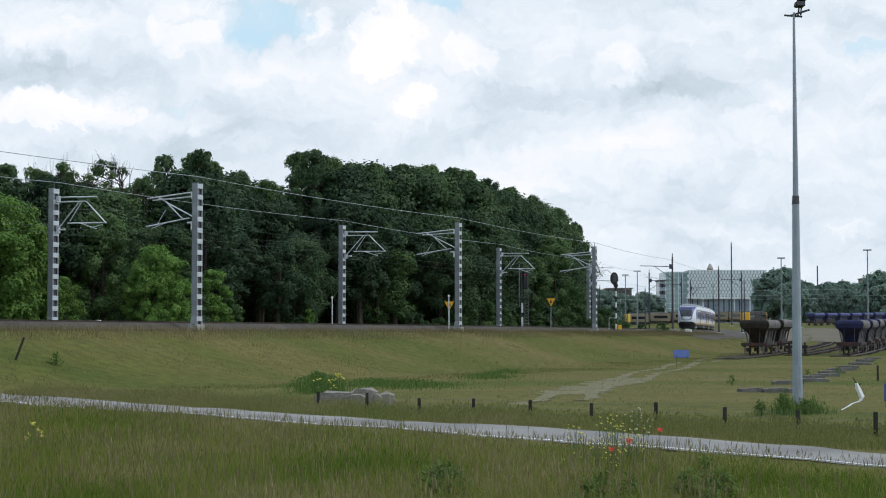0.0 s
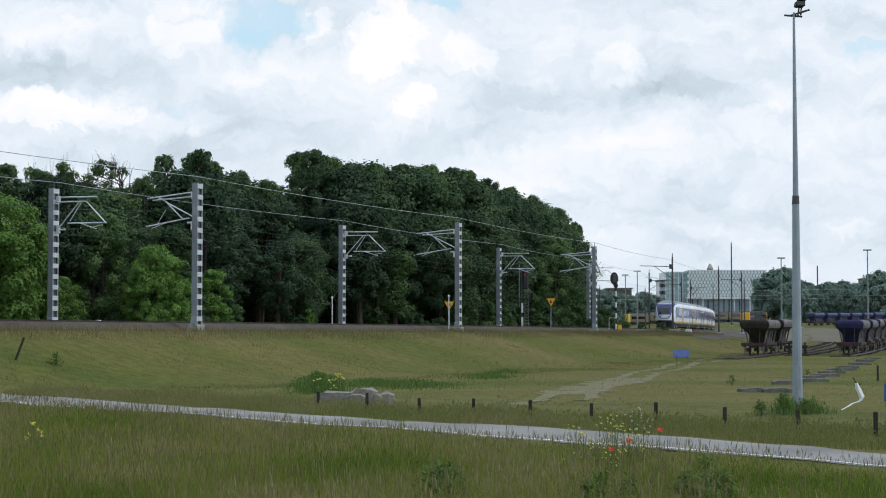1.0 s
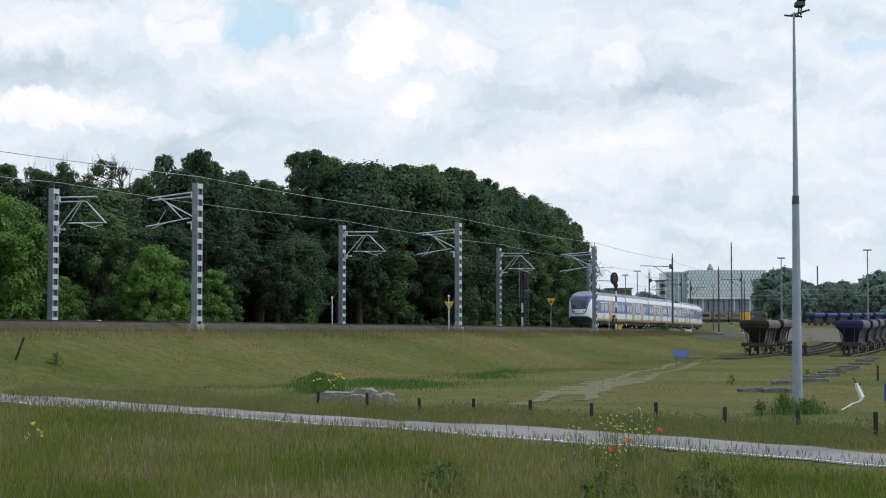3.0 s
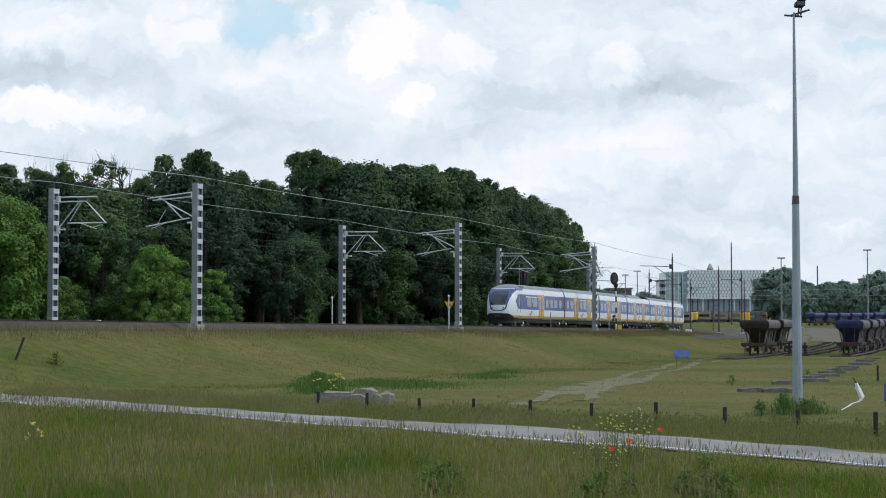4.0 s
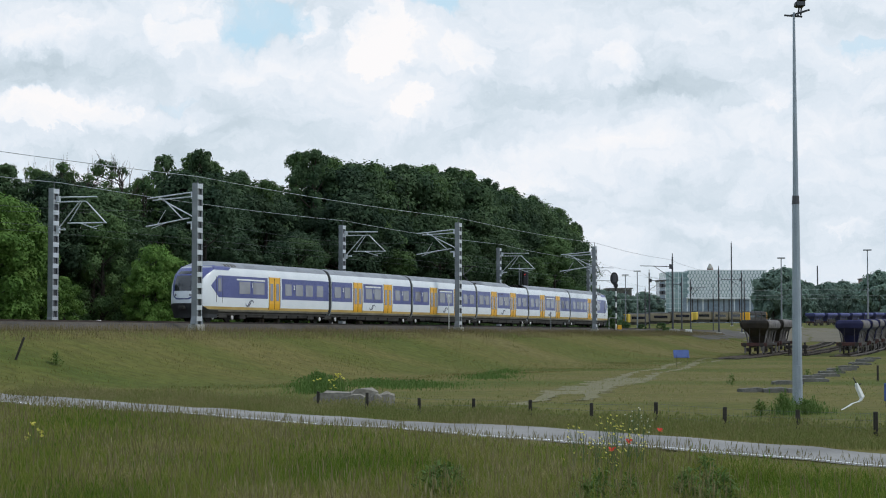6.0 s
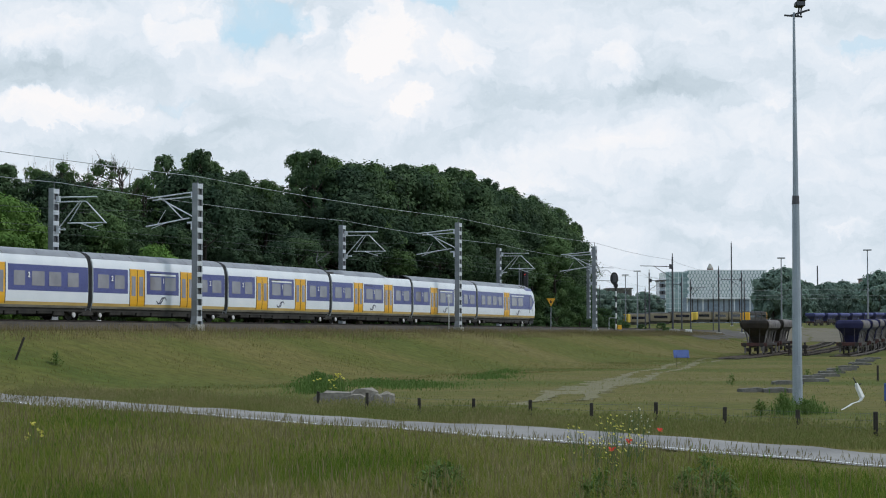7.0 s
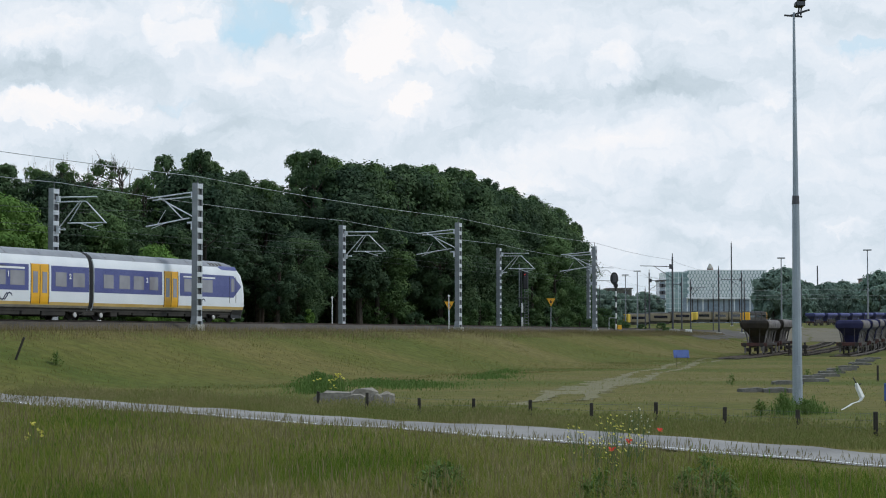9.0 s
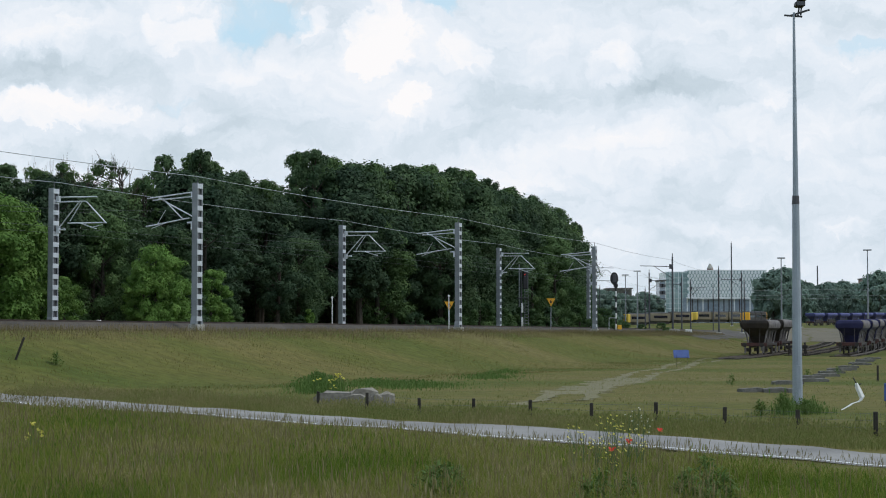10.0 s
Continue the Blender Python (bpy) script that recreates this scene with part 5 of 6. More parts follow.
def build_marker_post(x, y, top, knob=True):
    z = RAIL - 0.42
    e = empty("marker_post", Matrix.Translation((x, y, z)), "thin white line-side marker post with a round top" if knob else "thin pale line-side marker post", "marker post", "marker posts")
    part("post", tube(fresh(), (0, 0, -0.3), (0, 0, top - z), 0.04), M["white_paint"] if knob else M["galvanised"], e)
    if knob:
        part("knob", tube(fresh(), (0, -0.04, top - z), (0, 0.04, top - z), 0.10, sides=16), M["white_paint"], e)


build_near_signal()
build_far_signal()
build_triangle_sign(0.62, 173.3, RAIL + 2.45, 0.9)
build_triangle_sign(12.9, 208.2, RAIL + 3.5, 0.98)
build_marker_post(0.5, 148.3, RAIL + 2.45)
build_marker_post(10.8, 174.9, RAIL + 1.4, False)
build_marker_post(-9.4, 147.8, RAIL + 2.3)


def small_block(x, y, w, h, mat, label, name="cable_box", d=0.5):
    z = ground_z(x, y)
    ob = tagged(part(name, box(fresh(), -w / 2, w / 2, -d / 2, d / 2, -0.15, h, 0.03), mat, None), label, "cable box", "line-side boxes")
    ob.matrix_basis = Matrix.Translation((x, y, z))
    return ob


small_block(30.3, 228.5, 1.3, 0.5, M["concrete"], "pale concrete cable pit beside the track")
small_block(33.5, 238.0, 0.9, 0.5, M["white_paint"], "white-painted cable box beside the track")
small_block(-23.2, 117.5, 0.28, 0.75, M["white_paint"], "small white box on the ballast")


def grass_material(name, stops, spread=0.5, drift=0.12):
    """Blades vary singly and in drifts, from fresh green to straw."""
    m = bpy.data.materials.new(name)
    m.use_nodes = True
    n, l = m.node_tree.nodes, m.node_tree.links
    b = n["Principled BSDF"]
    geo, tex = n.new("ShaderNodeNewGeometry"), n.new("ShaderNodeTexNoise")
    tex.inputs["Scale"].default_value, tex.inputs["Detail"].default_value = drift, 5
    l.new(geo.outputs["Position"], tex.inputs["Vector"])
    mix = n.new("ShaderNodeMath")
    mix.operation = "MULTIPLY_ADD"
    l.new(geo.outputs["Random Per Island"], mix.inputs[0])
    mix.inputs[1].default_value = spread
    off = n.new("ShaderNodeMapRange")
    off.inputs["From Min"].default_value, off.inputs["From Max"].default_value = 0.36, 0.64
    off.inputs["To Min"].default_value, off.inputs["To Max"].default_value = 0.0, 1 - spread
    l.new(tex.outputs["Fac"], off.inputs["Value"])
    l.new(off.outputs["Result"], mix.inputs[2])
    ramp = n.new("ShaderNodeValToRGB")
    els = ramp.color_ramp.elements
    els[0].position, els[0].color = stops[0][0], (*stops[0][1], 1)
    els[1].position, els[1].color = stops[-1][0], (*stops[-1][1], 1)
    for p, c in stops[1:-1]:
        e = els.new(p)
        e.color = (*c, 1)
    l.new(mix.outputs["Value"], ramp.inputs["Fac"])
    l.new(ramp.outputs["Color"], b.inputs["Base Color"])
    b.inputs["Roughness"].default_value, b.inputs["Specular IOR Level"].default_value = 0.7, 0.2
    tr, mx = n.new("ShaderNodeBsdfTranslucent"), n.new("ShaderNodeMixShader")
    l.new(ramp.outputs["Color"], tr.inputs["Color"])
    mx.inputs["Fac"].default_value = 0.3
    l.new(b.outputs["BSDF"], mx.inputs[1])
    l.new(tr.outputs["BSDF"], mx.inputs[2])
    l.new(mx.outputs["Shader"], n["Material Output"].inputs["Surface"])
    return m


GREEN = [(0.0, (0.060, 0.120, 0.010)), (0.30, (0.125, 0.185, 0.020)), (0.56, (0.205, 0.222, 0.042)), (0.80, (0.285, 0.240, 0.098)), (1.0, (0.43, 0.36, 0.20))]
DRY = [(0.0, (0.085, 0.110, 0.022)), (0.35, (0.128, 0.132, 0.034)), (0.65, (0.175, 0.150, 0.054)), (1.0, (0.24, 0.195, 0.095))]
M["grass_tall"] = grass_material("tall_meadow_grass", GREEN, 0.42, 0.28)
M["grass_straw"] = grass_material("ripe_straw_heads", [(0.0, (0.13, 0.115, 0.045)), (0.5, (0.21, 0.175, 0.08)), (1.0, (0.34, 0.29, 0.16))], 0.7, 0.3)
M["grass_brown"] = grass_material("reddish_bank_grass", [(0.0, (0.140, 0.122, 0.052)), (0.5, (0.195, 0.157, 0.080)), (1.0, (0.27, 0.21, 0.125))], 0.6, 0.1)
M["grass_dry"] = grass_material("dry_bank_grass", DRY, 0.55, 0.07)
M["weed_leaf"] = grass_material("weed_leaves", [(0.0, (0.06, 0.115, 0.025)), (0.5, (0.10, 0.165, 0.035)), (1.0, (0.17, 0.22, 0.07))], 0.8, 0.3)
M["grass_yard"] = grass_material("short_yard_grass", [(0.0, (0.125, 0.160, 0.040)), (0.4, (0.185, 0.200, 0.062)), (0.7, (0.245, 0.220, 0.095)), (1.0, (0.33, 0.28, 0.16))], 0.5, 0.08)
M["reed"] = grass_material("lush_reed_green", [(0.0, (0.065, 0.130, 0.026)), (0.5, (0.105, 0.180, 0.042)), (1.0, (0.17, 0.22, 0.075))], 0.7, 0.3)


def broad_weed(x, y, h, n, seed, label):
    """A leafy docks-and-nettles clump."""
    rnd = random.Random(seed)
    verts, faces = [], []
    for _ in range(n):
        a, r = rnd.uniform(0, 2 * math.pi), abs(rnd.gauss(0, 0.26)) * h
        z = rnd.uniform(0.05, 1) * h * max(1 - 1.1 * r / h, 0.2)
        p = Vector((r * math.cos(a) * (1.2 - z / h * 0.6), r * math.sin(a) * (1.2 - z / h * 0.6), z))
        d = Vector((math.cos(a), math.sin(a), rnd.uniform(-0.2, 1.3))).normalized()
        sd = d.cross(Vector((0, 0, 1))).normalized()
        L, W = rnd.uniform(0.10, 0.26), rnd.uniform(0.010, 0.026)
        i = len(verts)
        verts += [p, p + d * L * 0.5 + sd * W, p + d * L - Vector((0, 0, L * 0.3)), p + d * L * 0.5 - sd * W]
        faces.append((i, i + 1, i + 2, i + 3))
    e = empty("weed_clump", Matrix.Translation((x, y, ground_z(x, y))), label, "weed", "tall weeds")
    part("foliage", mesh_of("foliage", verts, faces, M["weed_leaf"]), None, e)
    for k in range(5):
        part("stem", tube(fresh(), (rnd.uniform(-.08, .08) * h, rnd.uniform(-.08, .08) * h, 0), (rnd.uniform(-.2, .2) * h, rnd.uniform(-.2, .2) * h, h * rnd.uniform(0.8, 1.05)), 0.008, 0.004, 5), M["reed"], e)
    return e


# ---- blue sign lying in the grass, broken rail, rubble and slabs ----
def tilted_panel(name, x, y, z, w, h, tilt, turn, mat, label, category):
    e = empty(name, Matrix.Translation((x, y, z)) @ pose(0, 0, 0, 0, 0, turn), label, category)
    part("panel", box(fresh(), -w / 2, w / 2, -0.03, 0.03, 0.12, 0.12 + h, 0.01), mat, e).matrix_basis = pose(0, 0, 0, tilt, 0, 0)
    for sx in (-1, 1):
        part("leg", tube(fresh(), (sx * w * 0.35, 0.02, -0.8), (sx * w * 0.35, 0.02, 0.3), 0.012), M["timber"], e)


BX, BY = 18.4, 134.5
tilted_panel("blue_board", BX, BY, ground_z(BX, BY) + 0.58, 1.22, 0.66, -25, 6, M["sign_blue"], "plain blue board tilted in the mown grass", "sign board")
RX, RY = 15.5, 60.6
tilted_panel("blue_sign", RX, RY, ground_z(RX, RY) + 0.1, 0.4, 0.62, 0, 0, M["sign_blue"], "plain blue sign plate near the fence", "sign board")


def build_bent_beam():
    """A crumpled white crash-barrier piece lying bent in the grass."""
    X, Y = 13.75, 58.0
    e = empty("bent_barrier", Matrix.Translation((X, Y, ground_z(X, Y) - 0.05)), "bent white metal barrier section lying in grass", "barrier", "")
    def beam(name, pts, half, mat):
        bm = fresh()
        rows = []
        for (x, z), k in zip(pts, half):
            rows.append([bm.verts.new((x + dx, dy, z + dz)) for dx, dy, dz in ((-k, -0.05, -k * .3), (-k * .3, -0.11, 0), (k * .6, -0.05, k * .5), (k * .3, 0.08, k * .3), (-k * .8, 0.08, 0))])
        for a, b in zip(rows, rows[1:]):
            for i in range(5):
                bm.faces.new((a[i], a[(i + 1) % 5], b[(i + 1) % 5], b[i]))
        bm.faces.new(rows[0])
        bm.faces.new(rows[-1][::-1])
        return part(name, bm, mat, e)
    beam("upper_limb", [(-0.02, 0.92), (0.02, 0.78), (0.10, 0.62), (0.17, 0.46)], (0.05, 0.09, 0.10, 0.10), M["white_paint"])
    beam("lower_limb", [(0.19, 0.48), (0.12, 0.34), (-0.12, 0.27), (-0.30, 0.16), (-0.50, 0.06)], (0.08, 0.09, 0.08, 0.06, 0.03), M["white_paint"])
    part("bracket", tube(tube(fresh(), (-0.13, -0.02, 1.12), (0.0, 0, 0.86), 0.018), (-0.1, 0, 0.84), (0.14, 0, 0.92), 0.018), M["black"], e)


build_bent_beam()


def rock_block(name, x, y, size, seed, mat, label, group, lift=0.0):
    """A broken block of concrete with uneven top and chipped edges."""
    rnd = random.Random(seed)
    bm = fresh()
    nx = max(2, int(size[0] / 0.25))
    top, bot = [], []
    for j in range(4):
        for i in range(nx + 1):
            u, v = i / nx - 0.5, j / 3 - 0.5
            fall = 1 - 0.25 * max(abs(u) * 2, abs(v) * 1.6) ** 8
            top.append(bm.verts.new((u * size[0] + rnd.uniform(-.05, .05), v * size[1] + rnd.uniform(-.05, .05), size[2] * fall * rnd.uniform(0.88, 1.06))))
            bot.append(bm.verts.new((u * size[0] * 1.04, v * size[1] * 1.04, -0.3)))
    k = nx + 1
    for j in range(3):
        for i in range(nx):
            bm.faces.new((top[j * k + i], top[j * k + i + 1], top[(j + 1) * k + i + 1], top[(j + 1) * k + i]))
    edge = [j for j in range(k)] + [j * k + nx for j in range(1, 4)] + [3 * k + i for i in range(nx - 1, -1, -1)] + [j * k for j in range(2, 0, -1)]
    for a, b in zip(edge, edge[1:] + edge[:1]):
        bm.faces.new((bot[a], bot[b], top[b], top[a]))
    ob = tagged(part(name, bm, mat, None), label, "concrete block", group)
    ob.matrix_basis = Matrix.Translation((x, y, ground_z(x, y) + lift)) @ pose(0, 0, 0, 0, 0, rnd.uniform(-8, 8))
    return ob


rubble_label = "broken pale concrete slab among the weeds"
for x, y, sz, sd in ((-3.7, 61.2, (1.3, 0.9, 0.48), 1), (-2.75, 61.0, (1.0, 0.8, 0.60), 2), (-1.95, 60.8, (0.55, 0.7, 0.52), 3), (-3.0, 60.5, (0.8, 0.5, 0.40), 4), (-4.3, 61.6, (0.5, 0.5, 0.36), 5), (-2.3, 60.4, (0.4, 0.4, 0.45), 6)):
    rock_block("concrete_rubble", x, y, sz, sd, M["broken_concrete"], rubble_label, "broken concrete by the fence")
slab_label = "old flat grey concrete platform slab sunk in grass"
rnd = random.Random(8)
for i in range(5):
    rock_block("platform_slab", 13.2 + i * 0.50, 76.0 + rnd.uniform(-.3, .3), (0.62, 0.8, 0.22), 20 + i, M["slab"], slab_label, "old platform slabs")
for i in range(13):
    t = i / 12
    rock_block("platform_slab", 17.6 + 23.0 * t + rnd.uniform(-.5, .5), 88.0 + 76.0 * t, (1.5, 0.9, 0.20), 40 + i, M["slab"], slab_label, "old platform slabs")
for x, y in ((19.2, 95), (21.5, 103), (24.6, 109), (14.3, 86.5)):
    broad_weed(x, y, 0.55, 160, int(x * 10), "low dark weed between the old slabs")


# ---- fence along the path ----
def fence_line(x):
    return 54.2 - 1.12 * x


def build_fence():
    e = empty("wire_fence", Matrix.Identity(4), "low wire fence on short dark wooden posts", "fence")
    tops = []
    xs = [-4.2, -2.475, -0.75, 0.931, 2.563, 4.204, 5.81, 7.40, 8.96, 10.5, 12.0, 13.4]
    for i, x in enumerate(xs):
        y = fence_line(x)
        z = ground_z(x, y)
        h = 0.62 + 0.04 * math.sin(i * 2.3)
        bm = fresh()
        box(bm, x - 0.05, x + 0.05, y - 0.05, y + 0.05, z - 0.3, z + h, 0.012)
        part("post", bm, M["timber"], e, "short weathered wooden post")
        tops.append((x, y, z + h))
    for drop in (0.05, 0.22, 0.40):
        for a, b in zip(tops, tops[1:]):
            part("wire", tube(fresh(), (a[0], a[1], a[2] - drop), (b[0], b[1], b[2] - drop), 0.003, sides=4), M["thin_wire"], e)
    for a, b in zip(tops[5:], tops[6:]):
        for i in range(1, 16):
            t = i / 16
            p = Vector(a).lerp(Vector(b), t)
            part("mesh_wire", tube(fresh(), (p.x, p.y, p.z - 0.5), (p.x, p.y, p.z - 0.06), 0.0016, sides=4), M["thin_wire"], e)


build_fence()


def lone_post(x, y, h, lean, label):
    ob = tagged(part("wooden_post", box(fresh(), -0.05, 0.05, -0.05, 0.05, -0.3, h, 0.012), M["timber"], None), label, "post", "lone posts")
    ob.matrix_basis = Matrix.Translation((x, y, ground_z(x, y))) @ pose(0, 0, 0, 0, lean, 0)


lone_post(-20.2, 82.5, 1.15, 20, "leaning dark wooden post on the embankment")
lone_post(23.4, 94.0, 0.85, 0, "upright dark brown wooden post in the yard")


# ---- the buildings and trees far behind ----
def build_hall():
    """A white-latticed hall on a glazed base."""
    Y = 800.0
    def X(px):
        return aside(px, Y)
    def Z(py):
        return EYE + (593 - py) / 3084 * Y
    g = ground_z(X(1280), Y)
    e = empty("office_hall", Matrix.Translation((0, 0, 0)), "modern hall with white lattice facade over a glazed base", "building")
    x0, x1, xl = X(1217), X(1356), X(1179)
    part("upper_wall", box(fresh(), x0, x1, Y, Y + 30, Z(527), Z(479)), M["facade_glass"], e, "pale green glass wall")
    part("base_wall", box(fresh(), x0 - 2, x1 + 1, Y + 1.5, Y + 30, g - 1, Z(527)), M["facade_grey"], e, "grey-blue glazed base")
    part("side_wing", box(fresh(), xl, x0, Y + 2, Y + 26, g - 1, Z(481)), M["facade_glass"], e, "pale glazed side wing")
    part("sill_band", box(fresh(), x0 - 0.5, x1 + 0.5, Y - 0.6, Y + 1, Z(529), Z(526)), M["facade_white"], e, "white floor band")
    part("parapet", box(fresh(), x0 - 0.3, x1 + 0.3, Y - 0.5, Y + 0.5, Z(480), Z(478)), M["facade_white"], e)
    # lattice: staggered white lens-shaped panels, and their links
    verts, faces = [], []
    def lens(cx, cz, w, h):
        k = len(verts)
        ring = [(-w, 0), (-w * .55, h * .8), (0, h), (w * .55, h * .8), (w, 0), (w * .55, -h * .8), (0, -h), (-w * .55, -h * .8)]
        verts.extend([(cx + a, Y - 0.5, cz + b) for a, b in ring])
        verts.extend([(cx + a, Y - 0.05, cz + b) for a, b in ring])
        faces.append(tuple(range(k, k + 8)))
        for i in range(8):
            faces.append((k + i, k + 8 + i, k + 8 + (i + 1) % 8, k + (i + 1) % 8))
    rows, cols = 8, 24
    dx, dz = (x1 - x0) / cols, (Z(480) - Z(526)) / rows
    for j in range(rows):
        for i in range(cols):
            lens(x0 + dx * (i + 0.25 + 0.5 * (j % 2)), Z(526) + dz * (j + 0.5), dx * 0.40, dz * 0.58)
    lat = part("lattice", mesh_of("lattice", verts, faces, M["facade_white"]), None, e, "white lattice of curved panels")
    tagged(lat, kind="stuff")
    for i in range(16):
        x = x0 + (x1 - x0) * i / 15
        part("mullion", box(fresh(), x - 0.25, x + 0.25, Y + 1.2, Y + 1.6, g, Z(529)), M["facade_white"] if i % 3 == 0 else M["dark_steel"], e)
    for i in range(5):
        x = xl + (x0 - xl) * i / 5
        part("wing_mullion", box(fresh(), x - 0.1, x + 0.1, Y + 1.7, Y + 2.0, g, Z(481)), M["facade_white"], e)
    for i in range(9):
        z = Z(555) + (Z(483) - Z(555)) * i / 8
        part("wing_transom", box(fresh(), xl, x0, Y + 1.75, Y + 1.95, z - 0.08, z + 0.08), M["facade_white"], e)
    part("white_annex", box(fresh(), X(1338), X(1357), Y - 14, Y - 6, g - 1, Z(551)), M["facade_white"], e, "low white annex")


build_hall()


def far_block(name, px0, px1, py, Y, mat, label, floors=3):
    x0, x1 = aside(px0, Y), aside(px1, Y)
    z1 = EYE + (593 - py) / 3084 * Y
    g = ground_z(x0, Y) - 1
    e = empty(name, Matrix.Identity(4), label, "building", "far buildings")
    part("wall", box(fresh(), x0, x1, Y, Y + 14, g, z1), mat, e)
    part("roof", box(fresh(), x0 - 0.4, x1 + 0.4, Y - 0.4, Y + 14.4, z1, z1 + 0.5), M["slab"], e)
    for j in range(floors):
        z = z1 - 2.6 - j * 3.2
        n = max(2, int((x1 - x0) / 3.5))
        for i in range(n):
            x = x0 + (x1 - x0) * (i + 0.5) / n
            w = part("window", box(fresh(), x - 0.8, x + 0.8, Y - 0.06, Y + 0.05, z, z + 1.5), M["screen_glass"], e)
            part("sill", box(fresh(), x - 0.9, x + 0.9, Y - 0.16, Y, z - 0.15, z), M["concrete"], w)


far_block("apartment_building", 1530, 1600, 494, 950, M["far_brick"], "distant red-brick apartment block over the trees", 4)
far_block("office_building", 1168, 1177, 498, 760, M["facade_grey"], "distant dark office block behind the tracks", 6)
far_block("station_building", 1075, 1118, 512, 700, M["slab"], "distant long grey building behind trees", 3)


def build_tower():
    Y = 1100.0
    x = aside(1257, Y)
    z = EYE + (593 - 476) / 3084 * Y
    e = empty("dome_tower", Matrix.Translation((x, Y, 0)), "distant pale tower top with a small dome", "building", "far buildings")
    part("shaft", tube(fresh(), (0, 0, 0), (0, 0, z), 2.0, 2.0, 10), M["far_brick"], e)
    part("dome", tube(fresh(), (0, 0, z), (0, 0, z + 3.2), 2.2, 0.5, 10), M["concrete"], e)


build_tower()


def parked_train(px0, px1, y0, y1, label, body, nose):
    """A standing multiple unit far off: cars with window strips and yellow ends."""
    x0, x1 = aside(px0, y0), aside(px1, y1)
    d = Vector((x1 - x0, y1 - y0, 0))
    n = 3
    for i in range(n):
        p = Vector((x0, y0, 0)) + d * ((i + 0.5) / n)
        ln = d.length / n - 0.6
        e = empty("parked_car", Matrix.Translation((p.x, p.y, ground_z(p.x, p.y) + 0.1)) @ pose(0, 0, 0, 0, 0, math.degrees(math.atan2(d.y, d.x))), label, "train car", "parked train cars")
        part("body", box(fresh(), -ln / 2, ln / 2, -1.4, 1.4, 1.0, 3.6, 0.2), M[body], e)
        part("roof", box(fresh(), -ln / 2 + 0.2, ln / 2 - 0.2, -1.2, 1.2, 3.55, 3.95, 0.15), M["dark_steel"], e)
        part("window_strip", box(fresh(), -ln / 2 + 1.5, ln / 2 - 1.5, -1.43, 1.43, 2.1, 2.9), M["screen_glass"], e)
        part("underframe", box(fresh(), -ln / 2 + 0.4, ln / 2 - 0.4, -1.1, 1.1, 0.2, 1.0, 0.05), M["train_dark"], e)
        if i in (0, n - 1):
            sx = -1 if i == 0 else 1
            part("cab_end", box(fresh(), min(sx * (ln / 2 - 1.2), sx * (ln / 2 + 0.05)), max(sx * (ln / 2 - 1.2), sx * (ln / 2 + 0.05)), -1.43, 1.43, 0.95, 3.65, 0.2), M[nose], e, "yellow cab end")


park_label = "parked yellow and blue train car in the station yard"
parked_train(1105, 1222, 560, 575, park_label, "far_dull_yellow", "far_yellow")
parked_train(1225, 1312, 600, 620, park_label, "far_dull_yellow", "far_yellow")
parked_train(1318, 1350, 540, 575, park_label, "train_dark", "sign_yellow")

# far trees: their leaf colour carries the haze of the distance
far_tree = make_tree("tree", 41, 14, 6.0, 0.8, M["leaf_far"], 150, 0.50, "distant park tree with haze mixed into its leaf colour", 50, 0.0, "far trees")
rnd = random.Random(77)
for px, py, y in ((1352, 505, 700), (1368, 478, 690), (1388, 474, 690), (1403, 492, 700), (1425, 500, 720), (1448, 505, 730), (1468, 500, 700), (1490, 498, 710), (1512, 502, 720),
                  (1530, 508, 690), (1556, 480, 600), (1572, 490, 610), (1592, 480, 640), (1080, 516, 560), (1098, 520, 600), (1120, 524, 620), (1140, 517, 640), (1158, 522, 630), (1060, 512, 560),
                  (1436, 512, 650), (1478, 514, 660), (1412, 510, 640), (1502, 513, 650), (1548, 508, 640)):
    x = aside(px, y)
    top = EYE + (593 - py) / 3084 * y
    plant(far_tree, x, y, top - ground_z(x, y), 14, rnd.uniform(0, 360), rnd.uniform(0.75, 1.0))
# trackside bushes near the signal
for x, y, h in ((23.0, 222, 1.6), (25.5, 224, 1.2), (28.4, 226, 1.4), (21.0, 215, 2.2), (18.6, 205, 3.0)):
    plant(SHRUBS[0], x, y, h, 5, x * 53 % 360, 1.3)

# worn dirt tracks in the mown yard grass
DIRT = ((2.2, 60.0), (5.4, 78.0), (9.3, 98.0), (13.4, 118.0), (19.6, 146.0), (26.5, 171.0))
def dirt_line(a, b, k, shift):
    ys = [a + (b - a) * i / k for i in range(k + 1)]
    return [(float(np.interp(y, [p[1] for p in DIRT], [p[0] for p in DIRT])) + shift + 0.25 * math.sin(y * 0.21), y) for y in ys]


ribbon("dirt_track", dirt_line(62, 170, 90, 0.0), 0.24, M["soil"], 0.014, "worn pale dirt track through dry grass", "dirt track", 0.28)
ribbon("dirt_track", dirt_line(66, 160, 80, 1.7), 0.26, M["soil"], 0.014, "worn pale dirt track through dry grass", "dirt track", 0.24)
ribbon("dirt_track", dirt_line(74, 104, 60, 0.8), 1.3, M["soil"], 0.010, "bare dusty patch in the mown grass", "dirt track", 0.45)

